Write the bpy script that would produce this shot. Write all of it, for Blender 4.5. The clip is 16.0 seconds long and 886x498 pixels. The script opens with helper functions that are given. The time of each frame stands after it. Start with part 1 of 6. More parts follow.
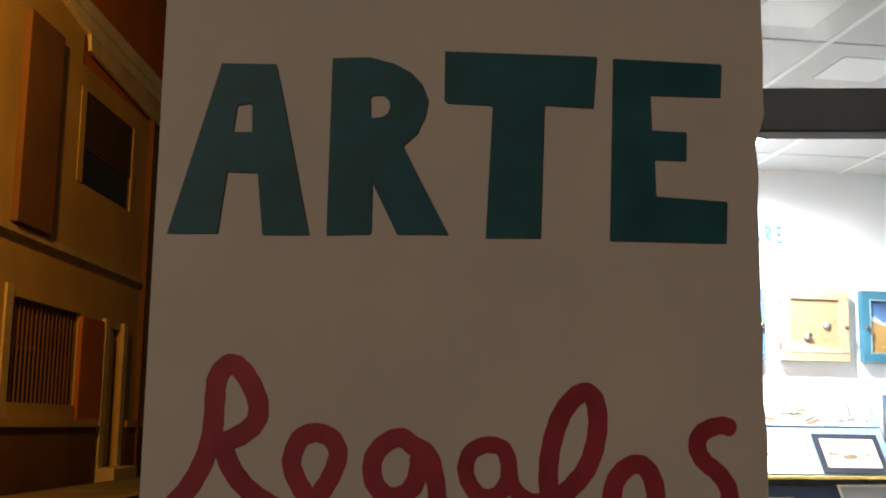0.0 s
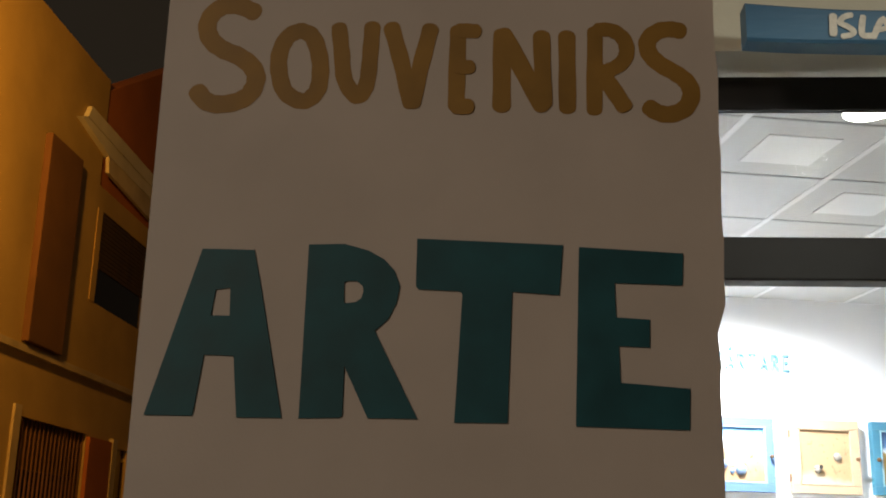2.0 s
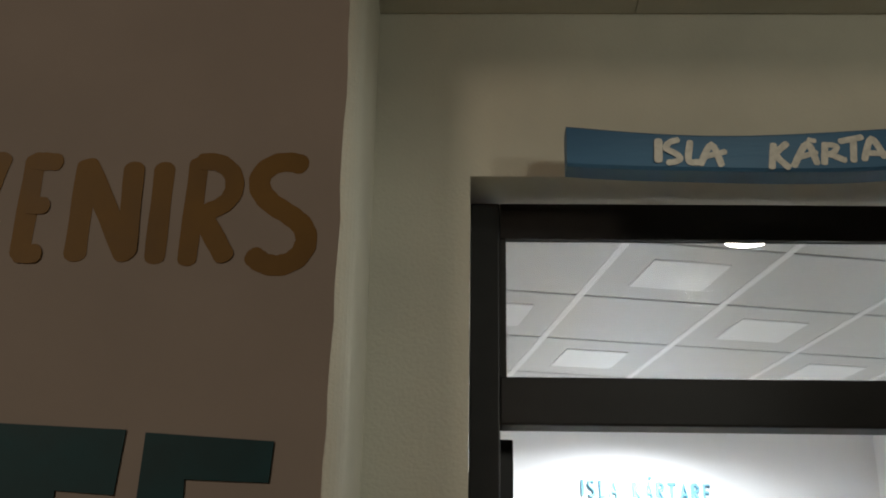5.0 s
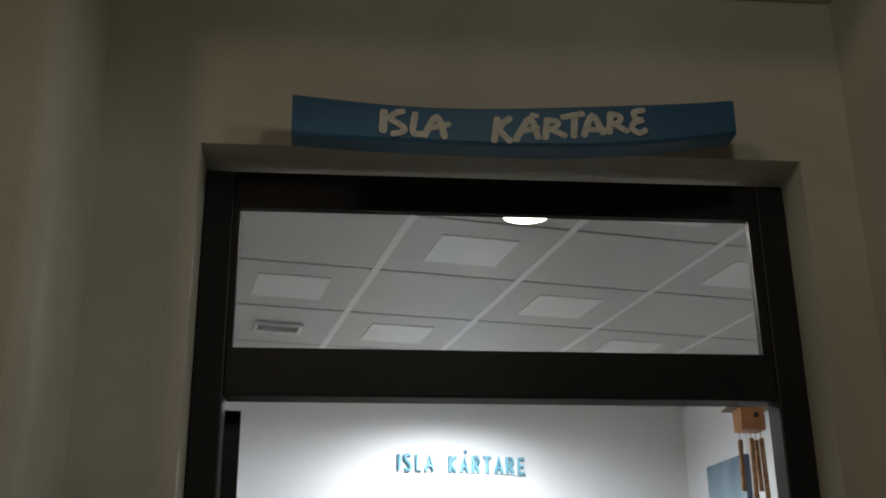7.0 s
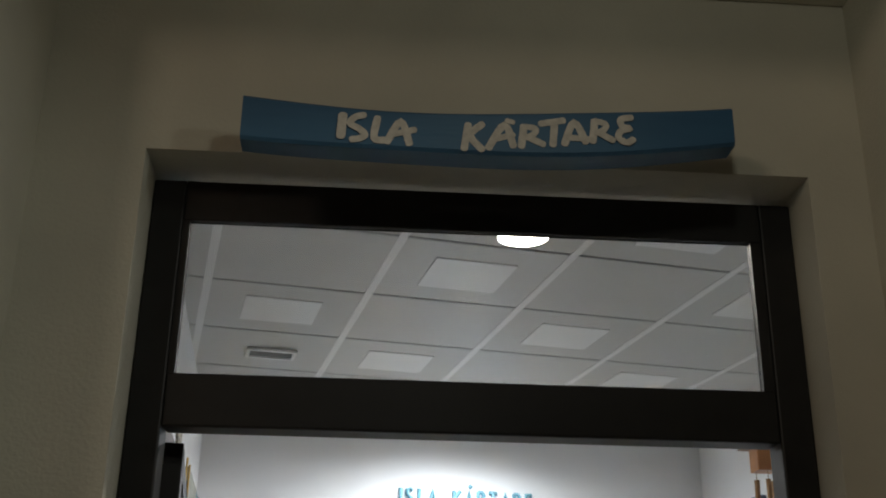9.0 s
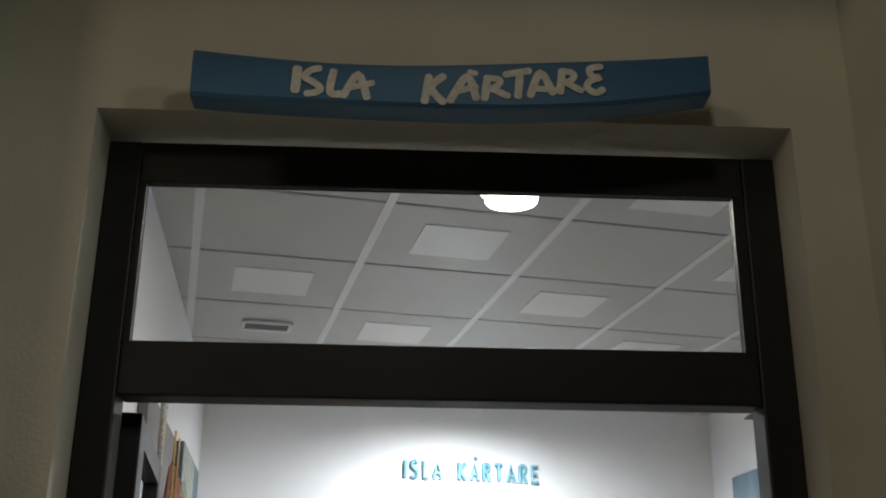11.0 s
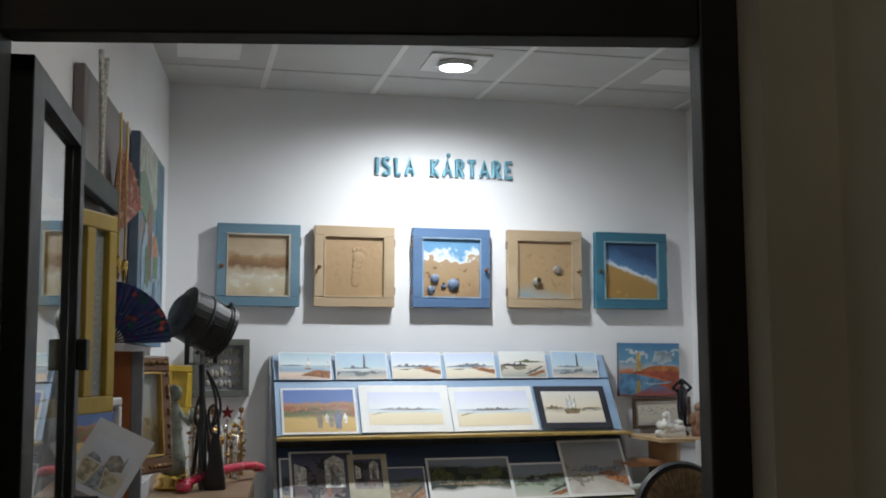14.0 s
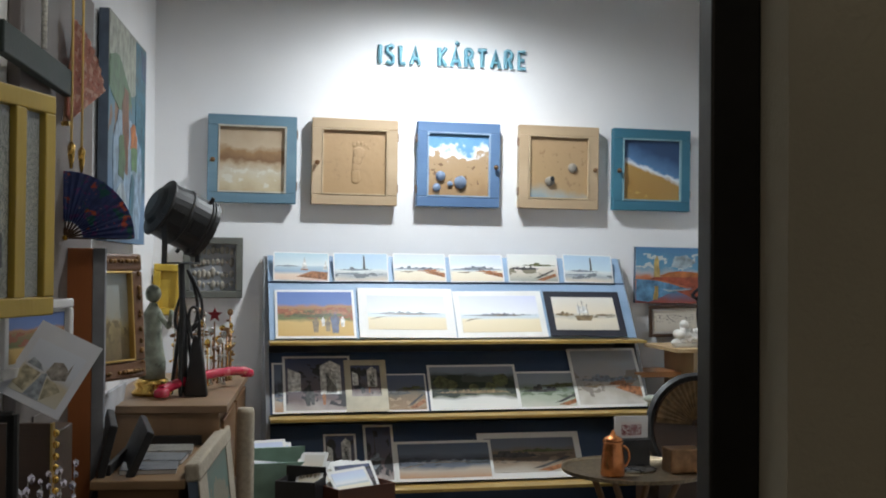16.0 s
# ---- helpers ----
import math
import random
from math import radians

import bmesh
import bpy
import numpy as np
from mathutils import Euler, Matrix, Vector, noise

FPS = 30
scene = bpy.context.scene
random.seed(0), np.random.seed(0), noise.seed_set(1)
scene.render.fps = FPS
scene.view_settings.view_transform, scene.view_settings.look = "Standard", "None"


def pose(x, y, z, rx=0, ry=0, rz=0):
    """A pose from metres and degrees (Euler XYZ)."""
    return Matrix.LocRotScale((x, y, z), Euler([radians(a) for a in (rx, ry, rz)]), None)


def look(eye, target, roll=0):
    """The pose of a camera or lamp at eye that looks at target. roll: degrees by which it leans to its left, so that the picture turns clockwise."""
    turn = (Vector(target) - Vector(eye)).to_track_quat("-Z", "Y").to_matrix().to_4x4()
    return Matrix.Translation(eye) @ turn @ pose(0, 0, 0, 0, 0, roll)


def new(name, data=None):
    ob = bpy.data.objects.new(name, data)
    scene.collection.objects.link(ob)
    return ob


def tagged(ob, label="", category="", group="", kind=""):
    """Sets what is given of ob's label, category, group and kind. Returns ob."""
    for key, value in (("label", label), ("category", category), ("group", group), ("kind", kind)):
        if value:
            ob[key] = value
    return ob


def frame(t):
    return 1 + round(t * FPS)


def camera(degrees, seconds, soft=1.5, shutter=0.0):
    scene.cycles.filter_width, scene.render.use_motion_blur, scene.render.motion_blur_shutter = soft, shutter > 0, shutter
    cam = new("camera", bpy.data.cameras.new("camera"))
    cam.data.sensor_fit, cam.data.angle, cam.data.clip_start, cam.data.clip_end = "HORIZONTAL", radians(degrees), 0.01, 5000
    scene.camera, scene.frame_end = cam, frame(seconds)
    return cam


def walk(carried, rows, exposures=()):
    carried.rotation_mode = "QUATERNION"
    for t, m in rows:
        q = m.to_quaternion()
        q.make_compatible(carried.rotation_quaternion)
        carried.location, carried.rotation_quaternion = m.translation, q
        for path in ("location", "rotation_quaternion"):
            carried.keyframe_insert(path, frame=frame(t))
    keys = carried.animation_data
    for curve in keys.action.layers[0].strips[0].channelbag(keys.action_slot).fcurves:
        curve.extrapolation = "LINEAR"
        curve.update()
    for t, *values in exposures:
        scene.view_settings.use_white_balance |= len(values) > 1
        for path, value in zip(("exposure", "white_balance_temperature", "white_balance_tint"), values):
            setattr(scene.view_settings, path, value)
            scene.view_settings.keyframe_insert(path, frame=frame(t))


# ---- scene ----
PATH = [
    (0, (-0.454, -2.434, 1.412), (-0.541, -0.461, 1.731), 0.74),
    (0.5, (-0.453, -2.447, 1.432), (-0.523, -0.485, 1.809), 0.48),
    (1, (-0.449, -2.458, 1.444), (-0.524, -0.505, 1.871), 0.50),
    (1.5, (-0.435, -2.461, 1.460), (-0.524, -0.515, 1.916), 0.57),
    (2, (-0.411, -2.475, 1.472), (-0.523, -0.548, 1.998), 1.22),
    (2.5, (-0.376, -2.495, 1.491), (-0.512, -0.585, 2.069), 1.83),
    (3, (-0.349, -2.490, 1.509), (-0.511, -0.592, 2.117), 2.29),
    (5.5, (0.025, -2.247, 1.597), (0.034, -0.385, 2.328), 0.12),
    (6, (0.124, -2.276, 1.575), (0.208, -0.408, 2.286), -0.77),
    (6.5, (0.193, -2.266, 1.582), (0.347, -0.395, 2.274), -0.94),
    (7, (0.229, -2.258, 1.583), (0.408, -0.388, 2.268), -0.58),
    (7.5, (0.255, -2.233, 1.593), (0.450, -0.368, 2.290), -0.92),
    (8, (0.277, -2.167, 1.613), (0.469, -0.317, 2.348), 0.06),
    (10.5, (0.482, -1.980, 1.650), (0.539, -0.118, 2.378), 0.58),
    (11, (0.480, -1.970, 1.645), (0.570, -0.096, 2.338), 0.43),
    (11.5, (0.489, -1.957, 1.633), (0.591, -0.064, 2.268), 0.76),
    (12, (0.502, -1.944, 1.616), (0.635, -0.031, 2.186), -0.08),
    (12.5, (0.524, -1.913, 1.590), (0.661, 0.032, 2.033), -0.38),
    (13, (0.545, -1.878, 1.563), (0.673, 0.090, 1.896), -1.36),
    (13.5, (0.590, -1.855, 1.533), (0.703, 0.124, 1.795), -0.65),
    (14, (0.636, -1.814, 1.524), (0.735, 0.173, 1.731), -0.29),
    (14.5, (0.668, -1.781, 1.551), (0.727, 0.215, 1.655), -0.86),
    (15, (0.682, -1.702, 1.574), (0.742, 0.296, 1.626), -1.88),
    (15.5, (0.721, -1.588, 1.552), (0.822, 0.409, 1.615), 0.35),
    (16, (0.780, -1.458, 1.525), (0.824, 0.541, 1.555), 0.48),
]
cam = camera(43.98, 16.0, soft=1.9, shutter=0.0)
walk(cam, [(t, look(e, g, r)) for t, e, g, r in PATH],
     exposures=[(0.0, 2.0), (3.0, 1.85), (5.5, 1.15), (6.0, 0.95), (7.0, 0.3), (8.0, 0.3), (10.5, 0.65), (11.0, 0.5), (11.5, 0.12), (12.0, 0.0), (12.5, -0.05), (13.5, -0.3), (14.5, -0.32), (15.0, -0.22), (15.5, 0.0), (16.0, -0.05)])

# ---- frames of reference: the shop's back part, its side walls, the board
MS = pose(0, 0, 0, 0, 0, 10.58)
MW = pose(-0.526, 3.964, 0, 0, 0, 5.06)
MB = pose(-0.387, -1.40, 0)
MF = pose(-0.424, -2.62, 0)
BACK, CEIL = 3.993, 3.006

# ---- world and lamps
world = bpy.data.worlds.new("night")
scene.world = world
world.use_nodes = True
world.node_tree.nodes["Background"].inputs[0].default_value = (0.012, 0.009, 0.006, 1)
world.node_tree.nodes["Background"].inputs[1].default_value = 0.35


def lamp(kind, m, watts, colour, size=0.1, **more):
    d = bpy.data.lights.new("lamp", kind)
    d.energy, d.color = watts, colour
    if kind == "AREA":
        d.shape, d.size = "DISK", size
    elif kind == "SPOT":
        d.shadow_soft_size, d.spot_size, d.spot_blend = size, radians(more["cone"]), more["blend"]
    else:
        d.shadow_soft_size = size
    ob = new("lamp", d)
    ob.matrix_world = m
    return ob


COOL, SODIUM = (0.90, 0.96, 1.0), (1.0, 0.42, 0.05)
lamp("SPOT", MS @ pose(1.59, 3.25, 2.962), 176, COOL, 0.06, cone=172, blend=0.85)
lamp("AREA", pose(0.837, 1.125, 2.95), 6.8, (1.0, 0.96, 0.88), 0.16)
lamp("POINT", pose(0.70, -1.32, 2.85), 3.1, (0.99, 0.97, 0.82), 0.06)
# unseen spot, added only to brighten the left pier
lamp("SPOT", look((1.3, -1.35, 2.7), (-0.45, -0.34, 1.75)), 11.0, (0.98, 0.97, 0.86), 0.06, cone=66, blend=1.0)
# unseen soft lamp behind the camera, placed to light the board and the piers
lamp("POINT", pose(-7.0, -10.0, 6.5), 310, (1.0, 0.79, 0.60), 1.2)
lamp("POINT", MF @ pose(-4.1, 7.5, 6.4), 275, SODIUM, 0.15)

# ---- materials
MATS = {}


def mat(name, colour, rough=0.6, metal=0.0, vary=0.12, scale=12.0, bump=0.15, fine=180.0, coat=0.0, tone=None, rand=0.0):
    """A surface with broad stains, fine grain and relief."""
    if name in MATS:
        return MATS[name]
    m = bpy.data.materials.new(name)
    m.use_nodes = True
    nt = m.node_tree
    b = nt.nodes["Principled BSDF"]
    co = nt.nodes.new("ShaderNodeTexCoord")
    n1 = nt.nodes.new("ShaderNodeTexNoise")
    n1.inputs["Scale"].default_value, n1.inputs["Detail"].default_value = scale, 5
    n2 = nt.nodes.new("ShaderNodeTexNoise")
    n2.inputs["Scale"].default_value, n2.inputs["Detail"].default_value = fine, 3
    nt.links.new(co.outputs["Object"], n1.inputs["Vector"])
    nt.links.new(co.outputs["Object"], n2.inputs["Vector"])
    ramp = nt.nodes.new("ShaderNodeValToRGB")
    dark = tone or tuple(c * (1 - 2.2 * vary) for c in colour)
    ramp.color_ramp.elements[0].position, ramp.color_ramp.elements[0].color = 0.3, (*[max(0, c) for c in dark], 1)
    ramp.color_ramp.elements[1].position, ramp.color_ramp.elements[1].color = 0.7, (*[min(1, c * (1 + vary * 0.5)) for c in colour], 1)
    nt.links.new(n1.outputs["Fac"], ramp.inputs["Fac"])
    out = ramp.outputs["Color"]
    if rand:
        info = nt.nodes.new("ShaderNodeObjectInfo")
        hsv = nt.nodes.new("ShaderNodeHueSaturation")
        rng = nt.nodes.new("ShaderNodeMapRange")
        rng.inputs["To Min"].default_value, rng.inputs["To Max"].default_value = 1 - rand, 1 + rand
        nt.links.new(info.outputs["Random"], rng.inputs["Value"])
        nt.links.new(rng.outputs["Result"], hsv.inputs["Value"])
        nt.links.new(out, hsv.inputs["Color"])
        out = hsv.outputs["Color"]
    nt.links.new(out, b.inputs["Base Color"])
    r2 = nt.nodes.new("ShaderNodeMapRange")
    r2.inputs["To Min"].default_value, r2.inputs["To Max"].default_value = max(0.03, rough - 0.1), min(1, rough + 0.1)
    nt.links.new(n1.outputs["Fac"], r2.inputs["Value"])
    nt.links.new(r2.outputs["Result"], b.inputs["Roughness"])
    b.inputs["Metallic"].default_value = metal
    b.inputs["Coat Weight"].default_value = coat
    if bump:
        bp = nt.nodes.new("ShaderNodeBump")
        bp.inputs["Strength"].default_value, bp.inputs["Distance"].default_value = bump, 0.004
        mix = nt.nodes.new("ShaderNodeMath")
        mix.operation = "ADD"
        nt.links.new(n1.outputs["Fac"], mix.inputs[0])
        nt.links.new(n2.outputs["Fac"], mix.inputs[1])
        nt.links.new(mix.outputs[0], bp.inputs["Height"])
        nt.links.new(bp.outputs["Normal"], b.inputs["Normal"])
    MATS[name] = m
    return m


def wood(name, colour, dark, rough=0.5, scale=6.0, axis="X", coat=0.0):
    """Painted or bare wood with long grain."""
    m = mat(name, colour, rough, vary=0.1, scale=scale, bump=0.25, fine=90, coat=coat, tone=dark)
    nt = m.node_tree
    co = [n for n in nt.nodes if n.type == "TEX_COORD"][0]
    mp = nt.nodes.new("ShaderNodeMapping")
    mp.inputs["Scale"].default_value = {"X": (0.15, 1, 1), "Y": (1, 0.15, 1), "Z": (1, 1, 0.15)}[axis]
    nt.links.new(co.outputs["Object"], mp.inputs["Vector"])
    for n in [n for n in nt.nodes if n.type == "TEX_NOISE"]:
        nt.links.new(mp.outputs["Vector"], n.inputs["Vector"])
    return m


def glow(name, colour, strength):
    m = bpy.data.materials.new(name)
    m.use_nodes = True
    b = m.node_tree.nodes["Principled BSDF"]
    b.inputs["Base Color"].default_value = (*colour, 1)
    b.inputs["Emission Color"].default_value = (*colour, 1)
    b.inputs["Emission Strength"].default_value = strength
    return m


def glass(name, rough=0.0, ior=1.45, tint=(0.95, 0.98, 0.97)):
    m = bpy.data.materials.new(name)
    m.use_nodes = True
    b = m.node_tree.nodes["Principled BSDF"]
    b.inputs["Base Color"].default_value = (*tint, 1)
    b.inputs["Roughness"].default_value = rough
    b.inputs["Transmission Weight"].default_value = 1.0
    b.inputs["IOR"].default_value = ior
    return m


def canvas(name, stops, warp=0.12, blotch=None, band=(0.35, 0.6), freq=7.0, rough=0.5, relief=0.3, slant=0.0, thr=0.52):
    """A painted picture: colour zones from bottom to top with a wavering edge, and blotches of another colour within a band."""
    if name in MATS:
        return MATS[name]
    m = bpy.data.materials.new(name)
    m.use_nodes = True
    nt = m.node_tree
    b = nt.nodes["Principled BSDF"]
    b.inputs["Roughness"].default_value = rough
    co = nt.nodes.new("ShaderNodeTexCoord")
    sep = nt.nodes.new("ShaderNodeSeparateXYZ")
    nt.links.new(co.outputs["Generated"], sep.inputs[0])
    info = nt.nodes.new("ShaderNodeObjectInfo")
    off = nt.nodes.new("ShaderNodeVectorMath")
    off.operation = "MULTIPLY_ADD"
    nt.links.new(info.outputs["Random"], off.inputs[0])
    off.inputs[1].default_value = (31, 17, 23)
    nt.links.new(co.outputs["Generated"], off.inputs[2])
    n = nt.nodes.new("ShaderNodeTexNoise")
    n.inputs["Scale"].default_value, n.inputs["Detail"].default_value = freq, 6
    nt.links.new(off.outputs[0], n.inputs["Vector"])

    def math_node(op, a, bb):
        k = nt.nodes.new("ShaderNodeMath")
        k.operation = op
        for i, v in enumerate((a, bb)):
            if isinstance(v, (int, float)):
                k.inputs[i].default_value = v
            else:
                nt.links.new(v, k.inputs[i])
        return k.outputs[0]

    shift = math_node("MULTIPLY", math_node("SUBTRACT", n.outputs["Fac"], 0.5), warp)
    pos = math_node("ADD", sep.outputs["Z"], shift)
    pos = math_node("ADD", pos, math_node("MULTIPLY", sep.outputs["X"], slant))
    ramp = nt.nodes.new("ShaderNodeValToRGB")
    els = ramp.color_ramp.elements
    while len(els) < len(stops):
        els.new(0.5)
    for e, (p, c) in zip(els, stops):
        e.position, e.color = p, (*c, 1)
    nt.links.new(pos, ramp.inputs["Fac"])
    out = ramp.outputs["Color"]
    if blotch:
        n3 = nt.nodes.new("ShaderNodeTexNoise")
        n3.inputs["Scale"].default_value, n3.inputs["Detail"].default_value = freq * 1.7, 4
        nt.links.new(off.outputs[0], n3.inputs["Vector"])
        inside = math_node("MULTIPLY", math_node("GREATER_THAN", pos, band[0]), math_node("LESS_THAN", pos, band[1]))
        hit = math_node("MULTIPLY", inside, math_node("GREATER_THAN", n3.outputs["Fac"], thr))
        mix = nt.nodes.new("ShaderNodeMix")
        mix.data_type = "RGBA"
        nt.links.new(hit, mix.inputs["Factor"])
        nt.links.new(out, mix.inputs["A"])
        mix.inputs["B"].default_value = (*blotch, 1)
        out = mix.outputs["Result"]
    nt.links.new(out, b.inputs["Base Color"])
    bp = nt.nodes.new("ShaderNodeBump")
    bp.inputs["Strength"].default_value, bp.inputs["Distance"].default_value = relief, 0.003
    nt.links.new(n.outputs["Fac"], bp.inputs["Height"])
    nt.links.new(bp.outputs["Normal"], b.inputs["Normal"])
    MATS[name] = m
    return m


PLASTER = mat("cream plaster", (0.60, 0.585, 0.49), 0.85, vary=0.06, scale=3.0, bump=0.35, fine=120)
SHOPWALL = mat("white wall paint", (0.84, 0.84, 0.85), 0.7, vary=0.02, scale=2.5, bump=0.12, fine=160)
TILE = mat("ceiling tile", (0.56, 0.56, 0.545), 0.45, vary=0.03, scale=4, bump=0.1)
PALE = mat("opal panel", (0.80, 0.80, 0.79), 0.4, vary=0.02, bump=0.0)
BLACK = mat("black painted aluminium", (0.012, 0.012, 0.012), 0.55, vary=0.2, scale=20, bump=0.05)
CHARCOAL = mat("black plastic", (0.026, 0.026, 0.027), 0.5, vary=0.2)
CHROME = mat("brushed steel", (0.6, 0.6, 0.6), 0.25, 1.0, vary=0.05)
BOARD = mat("white painted foam board", (0.60, 0.55, 0.50), 0.75, vary=0.05, scale=6, bump=0.06, fine=320)
TEAL = mat("teal green paint", (0.008, 0.098, 0.125), 0.55, vary=0.15, scale=18, bump=0.03)
CRIMSON = mat("crimson paint", (0.36, 0.03, 0.055), 0.55, vary=0.15, scale=18, bump=0.03)
OCHRE = mat("ochre paint", (0.34, 0.19, 0.03), 0.55, vary=0.12, scale=18, bump=0.03)
SKYWOOD = wood("blue painted plank", (0.055, 0.165, 0.29), (0.025, 0.085, 0.17), 0.5)
CHALK = mat("white brush paint", (0.72, 0.70, 0.62), 0.6, vary=0.12, scale=60)
LETTER = mat("light blue letter paint", (0.20, 0.46, 0.58), 0.4, vary=0.08, scale=30)
FLOOR = mat("shop floor tile", (0.2, 0.175, 0.145), 0.35, vary=0.1, scale=3)
PAVING = mat("street paving", (0.16, 0.14, 0.12), 0.85, vary=0.2, scale=1.5, bump=0.6, fine=40)
FACADE = mat("yellow ochre render", (0.52, 0.38, 0.17), 0.9, vary=0.12, scale=0.8, bump=0.5, fine=25)
FACADE2 = mat("terracotta render", (0.44, 0.15, 0.06), 0.9, vary=0.12, scale=0.8, bump=0.5, fine=25)
BRICKRED = mat("brown wainscot render", (0.17, 0.085, 0.045), 0.9, vary=0.15, scale=1.2, bump=0.5, fine=30)
STONE = mat("pale stone trim", (0.55, 0.47, 0.33), 0.8, vary=0.12, scale=3)
GUTTER = mat("white metal gutter", (0.75, 0.75, 0.74), 0.4, vary=0.08, scale=2)
DARKPANE = mat("dark window pane", (0.012, 0.012, 0.012), 0.08, vary=0.1, bump=0)
SHUTTER = wood("dark slatted blind", (0.09, 0.06, 0.03), (0.05, 0.03, 0.015), 0.6, axis="Z")
GLASS = glass("clear glass")
THINGLASS = glass("grey tinted glass", 0.0, 1.08, (0.85, 0.86, 0.85))
PAPER = mat("white paper", (0.76, 0.76, 0.75), 0.6, vary=0.03, bump=0.05)
BLUERACK = wood("pale blue rack paint", (0.30, 0.42, 0.58), (0.22, 0.33, 0.48), 0.5)
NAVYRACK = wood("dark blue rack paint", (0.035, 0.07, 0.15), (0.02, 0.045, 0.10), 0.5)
GREYSIDE = mat("grey rack side", (0.28, 0.29, 0.31), 0.6)
GILT = mat("gilded edge", (0.62, 0.42, 0.13), 0.35, 0.55, vary=0.1)
BEECH = wood("light beech wood", (0.52, 0.37, 0.21), (0.40, 0.27, 0.14), 0.5)
OAK = wood("brown oak wood", (0.24, 0.13, 0.06), (0.15, 0.075, 0.03), 0.45)
DARKOAK = wood("dark walnut", (0.07, 0.035, 0.018), (0.035, 0.017, 0.01), 0.4)
COPPER = mat("polished copper", (0.72, 0.28, 0.11), 0.22, 1.0, vary=0.12, scale=30)
BRASS = mat("polished brass", (0.75, 0.48, 0.13), 0.25, 1.0, vary=0.15, scale=30)
SILVER = mat("tarnished silver", (0.62, 0.60, 0.56), 0.28, 1.0, vary=0.2, scale=30)
BRONZE = mat("bronze", (0.30, 0.17, 0.09), 0.35, 0.9, vary=0.2, scale=30)
SPARKLE = mat("cut crystal", (0.86, 0.82, 0.92), 0.06, 1.0, vary=0.05, bump=0.0)
REDPLASTIC = mat("raspberry red plastic", (0.50, 0.02, 0.06), 0.25, vary=0.06, bump=0.0, coat=0.4)
GREYDOOR = mat("grey brown door paint", (0.19, 0.165, 0.155), 0.6, vary=0.08, scale=3)
MINT = mat("mint green card", (0.28, 0.44, 0.36), 0.6)
WHITECLAY = mat("white glazed plaster", (0.72, 0.70, 0.66), 0.4, vary=0.08, scale=20)
BLACKCLAY = mat("black glazed ceramic", (0.015, 0.013, 0.02), 0.12, vary=0.1, bump=0.0)
YELLOWPAINT = wood("mustard painted frame", (0.48, 0.34, 0.05), (0.36, 0.25, 0.035), 0.5, axis="Z")
ROPE = mat("white rope", (0.7, 0.68, 0.62), 0.9, vary=0.25, scale=120, bump=0.6)
GREENPLANK = wood("dark green plank", (0.02, 0.036, 0.03), (0.01, 0.02, 0.017), 0.7)

# ---- small builders


def box(bm, x0, x1, y0, y1, z0, z1):
    vs = [bm.verts.new(p) for p in ((x0, y0, z0), (x1, y0, z0), (x1, y1, z0), (x0, y1, z0), (x0, y0, z1), (x1, y0, z1), (x1, y1, z1), (x0, y1, z1))]
    for f in ((3, 2, 1, 0), (4, 5, 6, 7), (0, 1, 5, 4), (1, 2, 6, 5), (2, 3, 7, 6), (3, 0, 4, 7)):
        bm.faces.new([vs[i] for i in f])
    return vs


def boxes(*rows, bevel=0.0):
    bm = bmesh.new()
    for r in rows:
        box(bm, *r)
    if bevel:
        bmesh.ops.bevel(bm, geom=bm.edges[:], offset=bevel, segments=2, affect="EDGES", profile=0.5)
    return bm


def lathe(profile, steps=24):
    """A turned body round z from (radius, height) pairs."""
    bm = bmesh.new()
    rings = [[bm.verts.new((r * math.cos(6.28319 * i / steps), r * math.sin(6.28319 * i / steps), z)) for i in range(steps)] for r, z in profile]
    for a, b in zip(rings, rings[1:]):
        for i in range(steps):
            bm.faces.new((a[i], a[(i + 1) % steps], b[(i + 1) % steps], b[i]))
    bm.faces.new(rings[0][::-1])
    bm.faces.new(rings[-1])
    return bm


def prism(points, depth):
    """An upright outline in x and z, given depth along y."""
    bm = bmesh.new()
    a = [bm.verts.new((x, 0, z)) for x, z in points]
    b = [bm.verts.new((x, depth, z)) for x, z in points]
    bm.faces.new(a)
    bm.faces.new(b[::-1])
    for i in range(len(a)):
        j = (i + 1) % len(a)
        bm.faces.new((a[j], a[i], b[i], b[j]))
    bmesh.ops.recalc_face_normals(bm, faces=bm.faces[:])
    return bm


def ball(bm, c, r, squash=(1, 1, 1), sub=2):
    bmesh.ops.create_icosphere(bm, subdivisions=sub, radius=r, matrix=Matrix.Translation(c) @ Matrix.Diagonal((*squash, 1)))


def rod(bm, a, b, r, r2=None, steps=10):
    a, b = Vector(a), Vector(b)
    q = (b - a).to_track_quat("Z", "Y").to_matrix().to_4x4()
    bmesh.ops.create_cone(bm, cap_ends=True, segments=steps, radius1=r, radius2=r if r2 is None else r2, depth=(b - a).length, matrix=Matrix.Translation((a + b) / 2) @ q)


def thing(name, m, label, category, group="", kind=""):
    ob = new(name)
    ob.empty_display_size = 0.05
    ob.matrix_world = m
    return tagged(ob, label, category, group, kind)


def part(name, bm, material, parent, label="", m=None, smooth=False):
    me = bpy.data.meshes.new(name)
    bm.to_mesh(me)
    bm.free()
    me.materials.append(material)
    if smooth:
        for p in me.polygons:
            p.use_smooth = True
    ob = new(name, me)
    if parent:
        ob.parent = parent
    if m is not None:
        ob.matrix_basis = m
    if label:
        ob["label"] = label
    return ob


